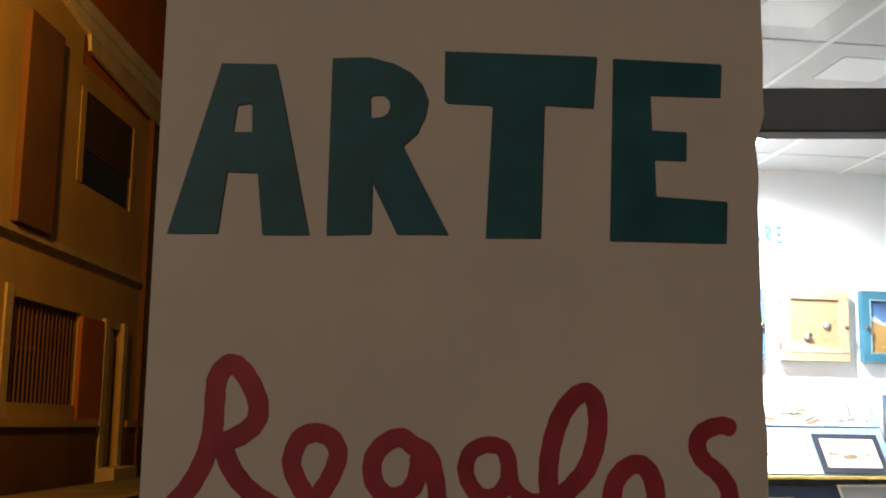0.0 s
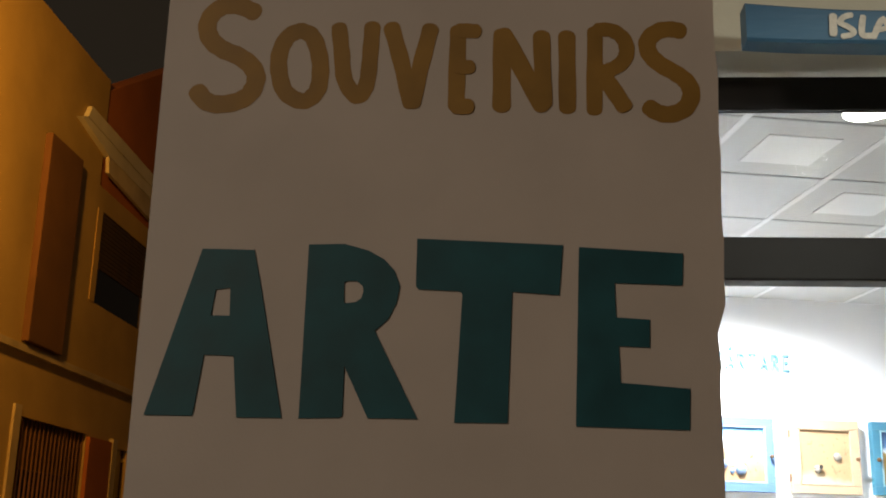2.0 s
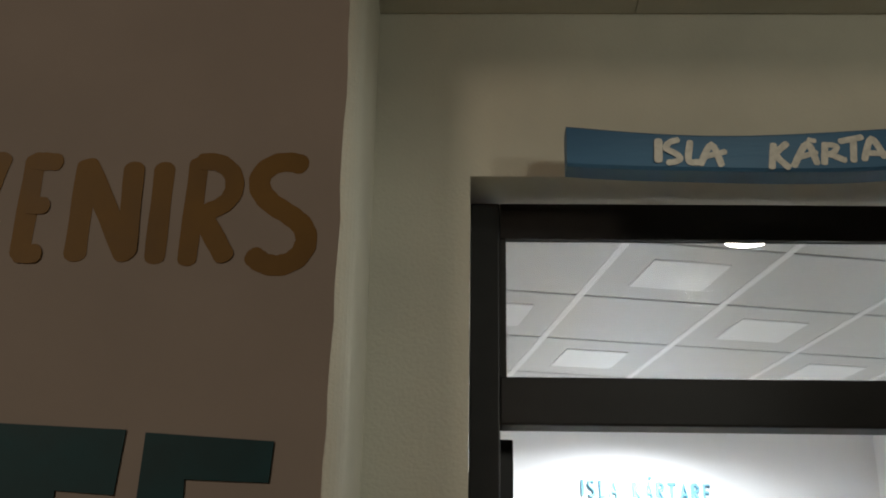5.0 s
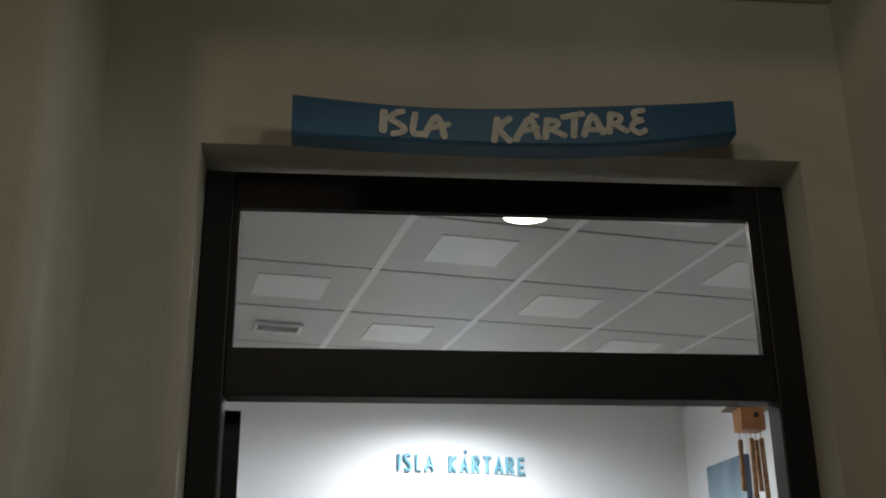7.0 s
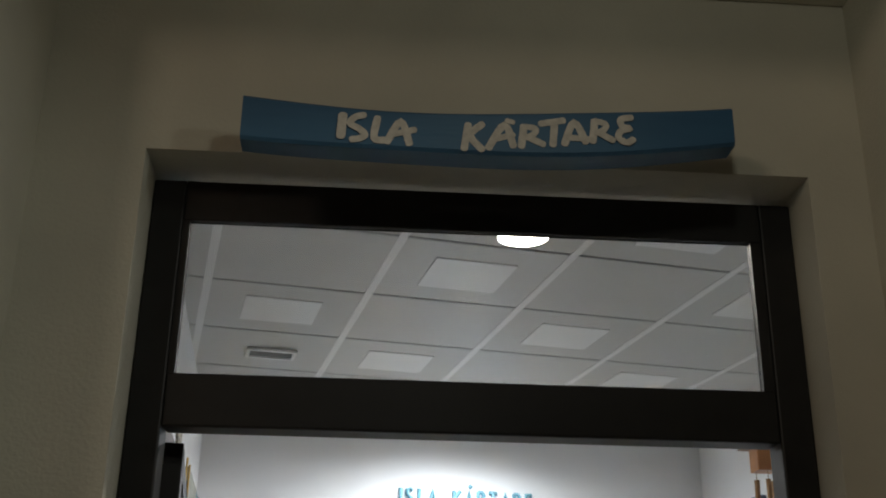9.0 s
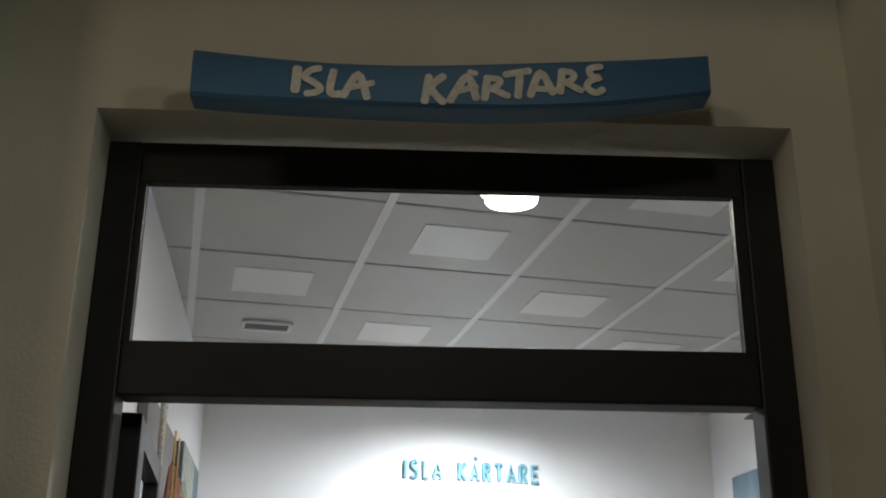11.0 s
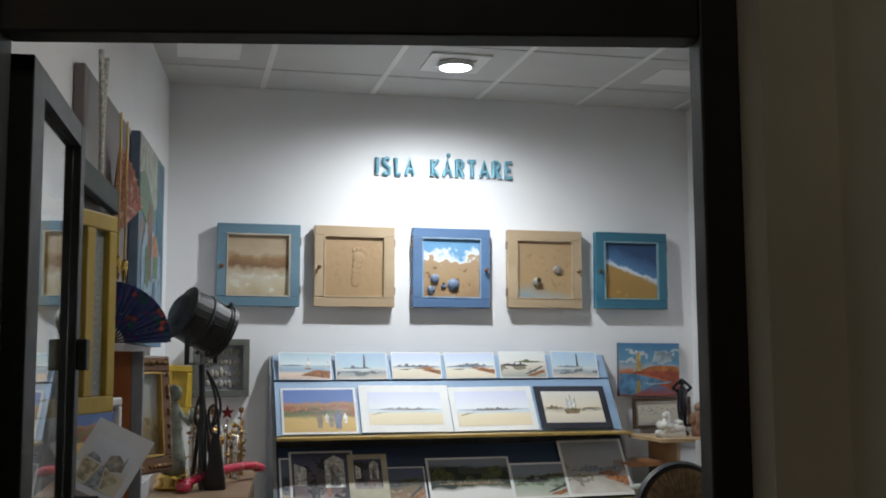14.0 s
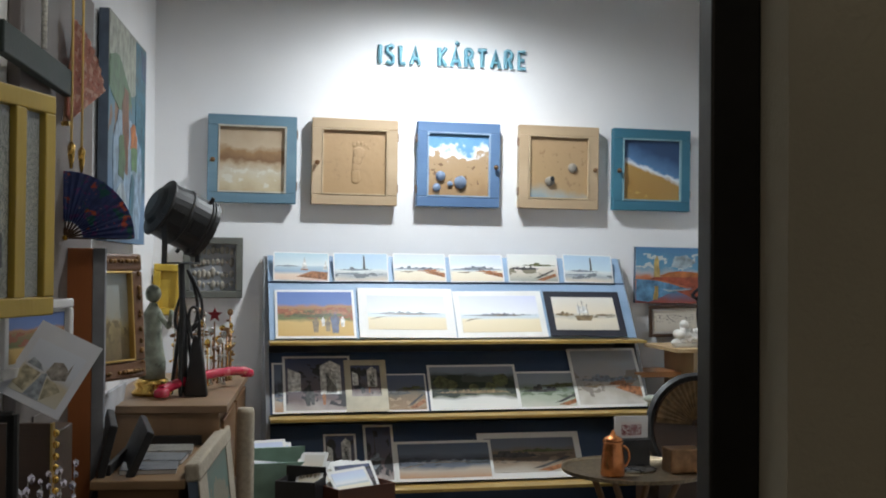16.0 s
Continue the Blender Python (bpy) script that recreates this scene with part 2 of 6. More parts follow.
def solo(name, bm, material, m, label, category="", group="", kind="", smooth=False):
    ob = part(name, bm, material, None, "", None, smooth)
    ob.matrix_world = m
    return tagged(ob, label, category, group, kind)


def tube_mesh(name, lines, radius, flat, smooth_curve=False, res=2):
    """Brush strokes or bent tubes along lines in x and z, flattened along y."""
    cu = bpy.data.curves.new(name, "CURVE")
    cu.dimensions, cu.bevel_depth, cu.bevel_resolution, cu.use_fill_caps, cu.resolution_u = "3D", radius, res, True, 6
    for pts in lines:
        sp = cu.splines.new("NURBS" if smooth_curve and len(pts) > 2 else "POLY")
        sp.points.add(len(pts) - 1)
        for k, p in enumerate(pts):
            sp.points[k].co = (p[0], p[2] if len(p) > 2 else 0, p[1], 1)
        if sp.type == "NURBS":
            sp.order_u, sp.use_endpoint_u = min(4, len(pts)), True
    tmp = new("tmp", cu)
    me = bpy.data.meshes.new_from_object(tmp.evaluated_get(bpy.context.evaluated_depsgraph_get()))
    bpy.data.objects.remove(tmp)
    bpy.data.curves.remove(cu)
    me.name = name
    me.transform(Matrix.Diagonal((1, flat, 1, 1)))
    return me


def mesh_part(name, me, material, parent, label="", m=None):
    me.materials.clear()
    me.materials.append(material)
    ob = new(name, me)
    ob.parent = parent
    if m is not None:
        ob.matrix_basis = m
    if label:
        ob["label"] = label
    return ob


# letters as pen strokes in a cell 0.6 wide and 1 high
PEN = {
    "I": [[(0.3, 0), (0.3, 1)]],
    "S": [[(0.56, 0.86), (0.38, 1), (0.1, 0.9), (0.08, 0.66), (0.3, 0.52), (0.54, 0.38), (0.54, 0.1), (0.3, 0), (0.04, 0.12)]],
    "L": [[(0.12, 1), (0.12, 0.02), (0.56, 0.02)]],
    "A": [[(0.02, 0), (0.3, 1), (0.58, 0)], [(0.12, 0.32), (0.48, 0.32)]],
    "K": [[(0.1, 0), (0.1, 1)], [(0.56, 1), (0.12, 0.5), (0.58, 0)]],
    "R": [[(0.1, 0), (0.1, 1)], [(0.1, 0.98), (0.4, 0.98), (0.54, 0.82), (0.5, 0.6), (0.3, 0.5), (0.1, 0.48)], [(0.3, 0.5), (0.58, 0)]],
    "T": [[(0.0, 0.97), (0.6, 0.97)], [(0.3, 0.95), (0.3, 0)]],
    "E": [[(0.54, 0.97), (0.1, 0.97), (0.1, 0.03), (0.56, 0.03)], [(0.1, 0.5), (0.46, 0.5)]],
}


def pen(ch, x, z, w, h, slant=0.0):
    return [[(x + p[0] / 0.6 * w + slant * p[1] * h, z + p[1] * h) for p in line] for line in PEN[ch]]

# ================= structure =================
solo("ground", boxes((-60, 60, -60, 60, -0.2, -0.004)), PAVING, pose(0, 0, 0), "dark stone street paving in the night", "ground", kind="structure")

# shop front: wall round the door, recess on both sides
FX0, FX1, RZ = -0.08, 1.238, 2.599
front = thing("wall_front", pose(0, 0, 0), "cream plastered front wall round the shop door", "wall", kind="structure")
part("wall_left", boxes((-0.34, FX0, -0.107, 0.12, 0, 3.4)), PLASTER, front)
part("wall_right", boxes((FX1, 1.42, -0.107, 0.12, 0, 3.4)), PLASTER, front)
part("lintel", boxes((FX0, FX1, -0.107, 0.12, RZ, 3.4)), PLASTER, front)


def rounded_pier(x0, x1, y0, y1, rad, sides):
    """A pier seen from above, with rounded corners on the named sides."""
    pts = []
    for cx, cy, a0, on in ((x0 + rad, y0 + rad, 180, "l" in sides), (x1 - rad, y0 + rad, 270, "r" in sides)):
        if on:
            pts += [(cx + rad * math.cos(radians(a0 + 90 * i / 8)), cy + rad * math.sin(radians(a0 + 90 * i / 8))) for i in range(9)]
        else:
            pts += [(x0, y0)] if a0 == 180 else [(x1, y0)]
    pts += [(x1, y1), (x0, y1)]
    bm = bmesh.new()
    lo, hi = [bm.verts.new((x, y, 0)) for x, y in pts], [bm.verts.new((x, y, 3.4)) for x, y in pts]
    bm.faces.new(lo[::-1])
    bm.faces.new(hi)
    for i in range(len(pts)):
        j = (i + 1) % len(pts)
        bm.faces.new((lo[i], lo[j], hi[j], hi[i]))
    return bm


solo("wall_pier_left", rounded_pier(-1.06, -0.29, -0.42, 0.115, 0.05, "lr"), PLASTER, pose(0, 0, 0), "cream plastered pier beside the shop door", "wall", kind="structure", smooth=False)
solo("wall_pier_right", rounded_pier(1.36, 2.6, -0.5, 0.115, 0.06, "l"), PLASTER, pose(0, 0, 0), "cream plastered pier beside the shop door", "wall", kind="structure")
soffit = boxes(*[(-0.28 + 0.575 * i, -0.28 + 0.575 * i + 0.572, -0.112 - 0.42 * (j + 1) + 0.003, -0.112 - 0.42 * j, 3.01, 3.02) for i in range(-1, 4) for j in range(1)], (-0.9, 2.2, -0.56, -0.108, 3.0145, 3.1))
solo("ceiling_recess", soffit, PLASTER, pose(0, 0, 0), "cream panelled ceiling over the shop entrance", "ceiling", kind="structure")
solo("wall_upper", boxes((-1.06, 2.6, -0.45, 0.2, 3.402, 6.5)), PLASTER, pose(0, 0, 0), "cream plastered upper front wall", "wall", kind="structure")

# shop room: back wall, two side walls, front inside, floor, ceiling
solo("wall_back", boxes((0.02, 3.42, BACK, BACK + 0.12, 0, 3.2)), SHOPWALL, MS, "white painted back wall of the shop", "wall", kind="structure")
solo("wall_side_left", boxes((-0.12, 0, -3.86, 0.02, 0, 3.2)), SHOPWALL, MW, "white painted side wall of the shop", "wall", kind="structure")
solo("wall_side_right", boxes((2.965, 3.085, -4.12, 0.62, 0, 3.2)), SHOPWALL, MW, "white painted side wall of the shop", "wall", kind="structure")
solo("wall_front_inside", boxes((1.25, 2.95, 0.125, 0.2, 0, 3.2), (-0.3, 1.25, 0.125, 0.2, 2.6, 3.2), (-0.3, -0.085, 0.125, 0.2, 0, 2.6)), SHOPWALL, pose(0, 0, 0), "white painted inside of the shop front", "wall", kind="structure")
solo("floor", boxes((-0.9, 3.4, 0.0, 4.9, -0.05, 0.012)), FLOOR, pose(0, 0, 0), "brown tiled shop floor", "floor", kind="structure")

# suspended ceiling: tiles 0.6 m on a white grid, pale square panels in every other tile
TX, TY = 0.698, 1.794
bm = bmesh.new()
for i in range(-3, 6):
    for j in range(-5, 5):
        x, y = TX + 0.6 * i, TY + 0.6 * j
        if 0.1836 * x + 0.983 * y < -0.08:
            continue
        box(bm, x + 0.009, x + 0.591, y + 0.009, y + 0.591, CEIL + 0.004, CEIL + 0.02)
solo("ceiling", bm, TILE, MS, "grey white suspended ceiling tiles with seams", "ceiling", kind="structure")
bm = bmesh.new()
for i in range(-3, 7):
    box(bm, TX + 0.6 * i - 0.015, TX + 0.6 * i + 0.015, -0.05 - 0.187 * (TX + 0.6 * i), BACK - 0.002, CEIL + 0.0022, CEIL + 0.0038)
solo("ceiling_grid", bm, PALE, MS, "white metal ceiling grid rails", "grid", kind="structure")
bm = bmesh.new()
for j in range(-4, 5):
    box(bm, max(TX - 1.8, -5.35 * (TY + 0.6 * j) - 0.3), TX + 3.5, TY + 0.6 * j - 0.004, TY + 0.6 * j + 0.004, CEIL + 0.003, CEIL + 0.0037)
solo("ceiling_seam", bm, mat("grey seam", (0.42, 0.42, 0.42), 0.7), MS, "grey cross seams between the ceiling tiles", "seam", kind="structure")
solo("ceiling_slab", boxes((-1.3, 3.6, 0.13, 4.9, CEIL + 0.06, CEIL + 0.12)), SHOPWALL, pose(0, 0, 0), "white slab above the ceiling tiles", "ceiling", kind="structure")
for i in range(-2, 5):
    for j in range(-4, 4):
        if (i + j) % 2 == 0 and not (i == 1 and j == 2) and 0.1836 * (TX + 0.6 * i) + 0.983 * (TY + 0.6 * j) > 0.5:
            solo("ceiling_panel", boxes((-0.148, 0.148, -0.148, 0.148, 0.0005, 0.0045)), PALE, MS @ pose(TX + 0.6 * i + 0.3, TY + 0.6 * j - 0.3, CEIL), "flush pale square panel in a ceiling tile", "panel", "ceiling panels", "structure")

vent = thing("ceiling_vent", MS @ pose(0.43, 2.70, CEIL - 0.012), "white slotted air vent in the ceiling", "vent")
part("frame", boxes((-0.11, 0.11, -0.065, -0.05, 0, 0.012), (-0.11, 0.11, 0.05, 0.065, 0, 0.012), (-0.11, -0.095, -0.05, 0.05, 0, 0.012), (0.095, 0.11, -0.05, 0.05, 0, 0.012)), PALE, vent)
for k in range(4):
    part("slat", boxes((-0.094, 0.094, -0.045 + 0.024 * k, -0.033 + 0.024 * k, 0.002, 0.01)), mat("vent slat grey", (0.3, 0.3, 0.3), 0.5), vent)

dome = thing("ceiling_light", pose(0.837, 1.125, CEIL + 0.002), "round ceiling light with a glowing white dome", "ceiling light")
part("rim", lathe([(0.106, 0), (0.106, -0.022), (0.097, -0.028)], 40), CHROME, dome, "chrome rim")
bm = lathe([(0.0968, -0.027), (0.088, -0.032), (0.055, -0.038), (0.012, -0.04)], 40)
part("diffuser", bm, glow("lit dome", (1.0, 0.97, 0.86), 6.0), dome, "glowing white dome", smooth=True)
spot = thing("recessed_spotlight", MS @ pose(1.59, 3.25, CEIL), "square recessed spotlight, lit, in the ceiling", "spotlight")
part("surround", boxes((-0.15, 0.15, -0.15, -0.09, -0.006, 0.003), (-0.15, 0.15, 0.09, 0.15, -0.006, 0.003), (-0.15, -0.09, -0.09, 0.09, -0.006, 0.003), (0.09, 0.15, -0.09, 0.09, -0.006, 0.003)), PALE, spot)
part("ring", lathe([(0.092, -0.002), (0.092, -0.03), (0.078, -0.03), (0.078, -0.01)], 32), CHROME, spot)
part("bulb", lathe([(0.074, -0.008), (0.07, -0.022), (0.04, -0.03)], 32), glow("lit spot", (1.0, 1.0, 1.0), 30.0), spot, "glowing bulb")

# ---- door frame, transom and open leaf
dfr = thing("door_1", pose(0, 0, 0), "black aluminium door frame with a glazed transom", "door", kind="structure")
part("jamb", boxes((FX0 + 0.001, -0.014, 0.0, 0.07, 0.0, 2.583), bevel=0.004), BLACK, dfr)
part("jamb", boxes((1.170, FX1 - 0.001, 0.0, 0.07, 0.0, 2.583), bevel=0.004), BLACK, dfr)
part("head", boxes((-0.0135, 1.1695, 0.001, 0.026, 2.497, 2.583), bevel=0.003), BLACK, dfr)
part("transom_bar", boxes((-0.0135, 1.1695, 0.001, 0.069, 2.079, 2.182), bevel=0.004), BLACK, dfr)
part("bead", boxes((-0.0135, 0.0, 0.004, 0.026, 2.182, 2.497)), BLACK, dfr)
part("bead", boxes((1.147, 1.1692, 0.004, 0.026, 2.182, 2.497)), BLACK, dfr)
pane = part("pane", boxes((0.0, 1.147, 0.014, 0.02, 2.182, 2.497)), THINGLASS, dfr, "clear transom glass")
pane.visible_shadow = False

LEAFW, LEAFH = 0.64, 2.055
leaf = thing("glass_door", pose(-0.005, 0.095, 0.012, 0, 0, 97.5), "open black framed glass door leaf with a bar handle", "door")
part("stile", boxes((0.0, 0.11, -0.022, 0.022, 0, LEAFH), bevel=0.003), BLACK, leaf)
part("stile", boxes((LEAFW - 0.06, LEAFW, -0.022, 0.022, 0, LEAFH), bevel=0.003), BLACK, leaf)
part("rail", boxes((0.11, LEAFW - 0.06, -0.021, 0.021, 0, 0.1)), BLACK, leaf)
part("rail", boxes((0.11, LEAFW - 0.06, -0.021, 0.021, LEAFH - 0.05, LEAFH)), BLACK, leaf)
pn = part("pane", boxes((0.11, LEAFW - 0.06, -0.004, 0.004, 0.1, LEAFH - 0.05)), GLASS, leaf, "clear door glass")
pn.visible_shadow = False
bm = bmesh.new()
rod(bm, (LEAFW - 0.03, -0.02, 1.21), (LEAFW - 0.03, -0.075, 1.21), 0.012)
rod(bm, (LEAFW - 0.03, -0.075, 1.215), (LEAFW - 0.03, -0.075, 0.85), 0.012)
rod(bm, (LEAFW - 0.03, -0.075, 0.86), (LEAFW - 0.03, -0.02, 0.86), 0.012)
part("handle", bm, BLACK, leaf, "black bar handle")
part("lock_case", boxes((LEAFW - 0.055, LEAFW - 0.005, -0.045, -0.022, 1.5, 1.57), bevel=0.004), BLACK, leaf)

def brush_letter(owner, material, label, strokes, y=0.0, name="lettering", drop=0.0):
    """One hand painted letter: each stroke a smooth ribbon of paint with round, slightly uneven ends."""
    bm = bmesh.new()
    for k, (pts, width) in enumerate(strokes):
        v = [Vector(p) for p in pts]
        line = []
        for i in range(len(v) - 1):
            a, b, c, d = v[max(0, i - 1)], v[i], v[i + 1], v[min(len(v) - 1, i + 2)]
            for n in range(5):
                u = n / 5
                line.append(0.5 * (2 * b + (c - a) * u + (2 * a - 5 * b + 4 * c - d) * u * u + (3 * b - a - 3 * c + d) * u ** 3) if len(v) > 2 else b.lerp(c, u))
        line.append(v[-1])
        left, right = [], []
        for i, p in enumerate(line):
            t = (line[min(i + 1, len(line) - 1)] - line[max(i - 1, 0)]).normalized()
            h = width / 2 * (1 + 0.035 * math.sin(i * 1.7 + 40 * p.x))
            left.append((p + Vector((-t.y, t.x)) * h, t))
            right.append((p - Vector((-t.y, t.x)) * h, t))

        def cap(p, t, sign):
            side = Vector((-t.y, t.x))
            return [p + (side * math.cos(a) * sign + t * math.sin(a) * sign * 0.75) * width / 2 for a in [math.pi * n / 6 for n in range(1, 6)]]

        n = len(line)
        coat = lambda i: -0.0002 - 0.0003 * k - 0.0002 * i / n
        fl = [bm.verts.new((p.x, coat(i), p.y)) for i, (p, t) in enumerate(left)]
        fr = [bm.verts.new((p.x, coat(i), p.y)) for i, (p, t) in enumerate(right)]
        tail = [bm.verts.new((q.x, coat(n), q.y)) for q in cap(line[-1], left[-1][1], 1)]
        head = [bm.verts.new((q.x, coat(0), q.y)) for q in cap(line[0], left[0][1], -1)]
        for i in range(n - 1):
            bm.faces.new((fl[i], fl[i + 1], fr[i + 1], fr[i]))
        bm.faces.new([fl[-1], *tail, fr[-1]])
        bm.faces.new([fr[0], *head, fl[0]])
        rim = [*fl, *tail, *fr[::-1], *head]
        low = [bm.verts.new((q.co.x, 0.0, q.co.z)) for q in rim]
        for i in range(len(rim)):
            bm.faces.new((rim[i], rim[i - 1], low[i - 1], low[i]))
    bmesh.ops.recalc_face_normals(bm, faces=bm.faces[:])
    return part(name, bm, material, owner, label, pose(0, y, -drop))


# ---- curved blue plank sign over the door
sg = thing("plank_sign", pose(0.58, -0.242, 2.613), "curved blue painted wooden plank sign with white lettering", "sign")
bm = bmesh.new()
N = 32
rows = []
for i in range(N + 1):
    x = -0.463 + 0.926 * i / N
    sag = -0.030 * (1 - (x / 0.463) ** 2) + 0.029 * x + 0.006
    h = 0.043 + 0.003 * math.sin(9 * x)
    y0, y1 = -0.004 - 0.008 * (1 - (x / 0.463) ** 2), 0.052
    rows.append([bm.verts.new((x, y, sag + z)) for y, z in ((y0 + 0.006, -h), (y0, -h + 0.006), (y0, h - 0.006), (y0 + 0.006, h), (y1, h), (y1, -h))])
for a, b in zip(rows, rows[1:]):
    for k in range(6):
        bm.faces.new((a[k], b[k], b[(k + 1) % 6], a[(k + 1) % 6]))
bm.faces.new(rows[0])
bm.faces.new(rows[-1][::-1])
bmesh.ops.recalc_face_normals(bm, faces=bm.faces[:])
part("plank", bm, SKYWOOD, sg)
brush_letter(sg, CHALK, "white brush letter", [([(-0.277, 0.009), (-0.279, -0.034)], 0.017)], -0.0125, "letter", 0.010)
brush_letter(sg, CHALK, "white brush letter", [([(-0.238, 0.011), (-0.254, 0.006), (-0.263, -0.007), (-0.246, -0.018), (-0.235, -0.029), (-0.243, -0.037), (-0.259, -0.04)], 0.013)], -0.0125, "letter", 0.010)
brush_letter(sg, CHALK, "white brush letter", [([(-0.213, 0.006), (-0.218, -0.035), (-0.198, -0.039)], 0.014)], -0.0125, "letter", 0.010)
brush_letter(sg, CHALK, "white brush letter", [([(-0.194, -0.042), (-0.17, 0.001), (-0.153, -0.044)], 0.014), ([(-0.187, -0.027), (-0.144, -0.015)], 0.012)], -0.0125, "letter", 0.010)
brush_letter(sg, CHALK, "white brush letter", [([(-0.045, 0.001), (-0.052, -0.049)], 0.014), ([(-0.019, 0.003), (-0.041, -0.021), (-0.019, -0.049)], 0.014)], -0.0125, "letter", 0.010)
brush_letter(sg, CHALK, "white brush letter", [([(-0.007, -0.045), (0.023, 0.004), (0.039, -0.039)], 0.014), ([(0.006, -0.026), (0.039, -0.016)], 0.012), ([(0.027, 0.013), (0.039, 0.01)], 0.01)], -0.0125, "letter", 0.010)
brush_letter(sg, CHALK, "white brush letter", [([(0.059, 0.003), (0.054, -0.039)], 0.014), ([(0.059, 0.002), (0.081, -0.001), (0.076, -0.014), (0.059, -0.021)], 0.012), ([(0.065, -0.019), (0.095, -0.033)], 0.013)], -0.0125, "letter", 0.010)
brush_letter(sg, CHALK, "white brush letter", [([(0.091, 0.01), (0.134, 0.019)], 0.013), ([(0.117, 0.011), (0.113, -0.033)], 0.014)], -0.0125, "letter", 0.010)
brush_letter(sg, CHALK, "white brush letter", [([(0.135, -0.03), (0.154, 0.016), (0.175, -0.024)], 0.014), ([(0.143, -0.016), (0.179, -0.018)], 0.012)], -0.0125, "letter", 0.010)
brush_letter(sg, CHALK, "white brush letter", [([(0.193, 0.021), (0.188, -0.022)], 0.014), ([(0.193, 0.021), (0.213, 0.016), (0.21, 0.003), (0.194, -0.004)], 0.012), ([(0.2, -0.003), (0.226, -0.018)], 0.013)], -0.0125, "letter", 0.010)
brush_letter(sg, CHALK, "white brush letter", [([(0.263, 0.032), (0.243, 0.027), (0.246, 0.012), (0.26, 0.009), (0.243, 0.003), (0.237, -0.011), (0.252, -0.021), (0.265, -0.014)], 0.013)], -0.0125, "letter", 0.010)
for sx in (-0.3, 0.3):
    bm = bmesh.new()
    rod(bm, (sx, 0.05, 0.015), (sx, 0.136, 0.015), 0.008)
    part("bracket", bm, CHARCOAL, sg)

# ---- the painted board in the street
bd = thing("notice_board", MB, "tall white foam board with hand painted lettering", "sign board")
bm = bmesh.new()
random.seed(4)
HB, NB = 2.75, 90
prev = None
for i in range(NB + 1):
    z = HB * i / NB
    xr = 0.196 + random.uniform(-0.0014, 0.0014) - (0.008 if 1.1 < z < 1.69 else 0) + 0.0015 * math.sin(z * 7)
    ring = [bm.verts.new(p) for p in ((-0.393, 0, z), (xr, 0, z), (xr - 0.004, 0.022, z), (-0.391, 0.022, z))]
    if prev:
        for k in range(4):
            bm.faces.new((prev[k], prev[(k + 1) % 4], ring[(k + 1) % 4], ring[k]))
    else:
        bm.faces.new(ring[::-1])
    prev = ring
bm.faces.new(prev)
part("panel", bm, BOARD, bd)


def painted(name, outlines, material, label):
    """Filled flat letters from outlines with holes, as a thin coat of paint."""
    cu = bpy.data.curves.new(name, "CURVE")
    cu.dimensions, cu.fill_mode, cu.extrude = "2D", "BOTH", 0.0006
    for pts in outlines:
        sp = cu.splines.new("POLY")
        sp.points.add(len(pts) - 1)
        for k, (px, pz) in enumerate(pts):
            sp.points[k].co = (px, pz, 0, 1)
        sp.use_cyclic_u = True
    tmp = new("tmp", cu)
    me = bpy.data.meshes.new_from_object(tmp.evaluated_get(bpy.context.evaluated_depsgraph_get()))
    bpy.data.objects.remove(tmp)
    me.transform(Matrix.Rotation(radians(90), 4, "X"))
    return mesh_part(name, me, material, bd, label, pose(0, -0.0008, 0))


# block letters A R T E above a script word, a brush word over them
painted("lettering", [[(0.046, 1.588), (0.051, 1.768), (0.155, 1.762), (0.153, 1.729), (0.086, 1.731), (0.087, 1.696), (0.12, 1.694), (0.119, 1.666), (0.089, 1.667), (0.09, 1.631), (0.157, 1.626), (0.155, 1.586)]], TEAL, "teal green block letter")
painted("lettering", [[(-0.072, 1.59), (-0.066, 1.718), (-0.068, 1.721), (-0.11, 1.723), (-0.113, 1.726), (-0.113, 1.776), (0.035, 1.77), (0.031, 1.718), (-0.016, 1.721), (-0.02, 1.59)]], TEAL, "teal green block letter")
painted("lettering", [[(-0.225, 1.592), (-0.224, 1.769), (-0.187, 1.77), (-0.162, 1.763), (-0.146, 1.754), (-0.135, 1.742), (-0.129, 1.726), (-0.132, 1.709), (-0.14, 1.692), (-0.153, 1.68), (-0.108, 1.593), (-0.157, 1.593), (-0.182, 1.644), (-0.182, 1.595), (-0.185, 1.593)], [(-0.186, 1.729), (-0.183, 1.731), (-0.173, 1.731), (-0.167, 1.726), (-0.166, 1.72), (-0.168, 1.713), (-0.174, 1.709), (-0.185, 1.708)]], TEAL, "teal green block letter")
painted("lettering", [[(-0.38, 1.593), (-0.334, 1.764), (-0.28, 1.763), (-0.272, 1.73), (-0.242, 1.592), (-0.287, 1.592), (-0.294, 1.653), (-0.324, 1.654), (-0.331, 1.593)], [(-0.317, 1.721), (-0.302, 1.723), (-0.301, 1.694), (-0.32, 1.694)]], TEAL, "teal green block letter")
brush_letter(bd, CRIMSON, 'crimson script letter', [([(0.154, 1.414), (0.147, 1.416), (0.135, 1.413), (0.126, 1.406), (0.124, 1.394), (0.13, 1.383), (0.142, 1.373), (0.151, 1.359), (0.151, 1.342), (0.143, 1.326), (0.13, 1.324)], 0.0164)])
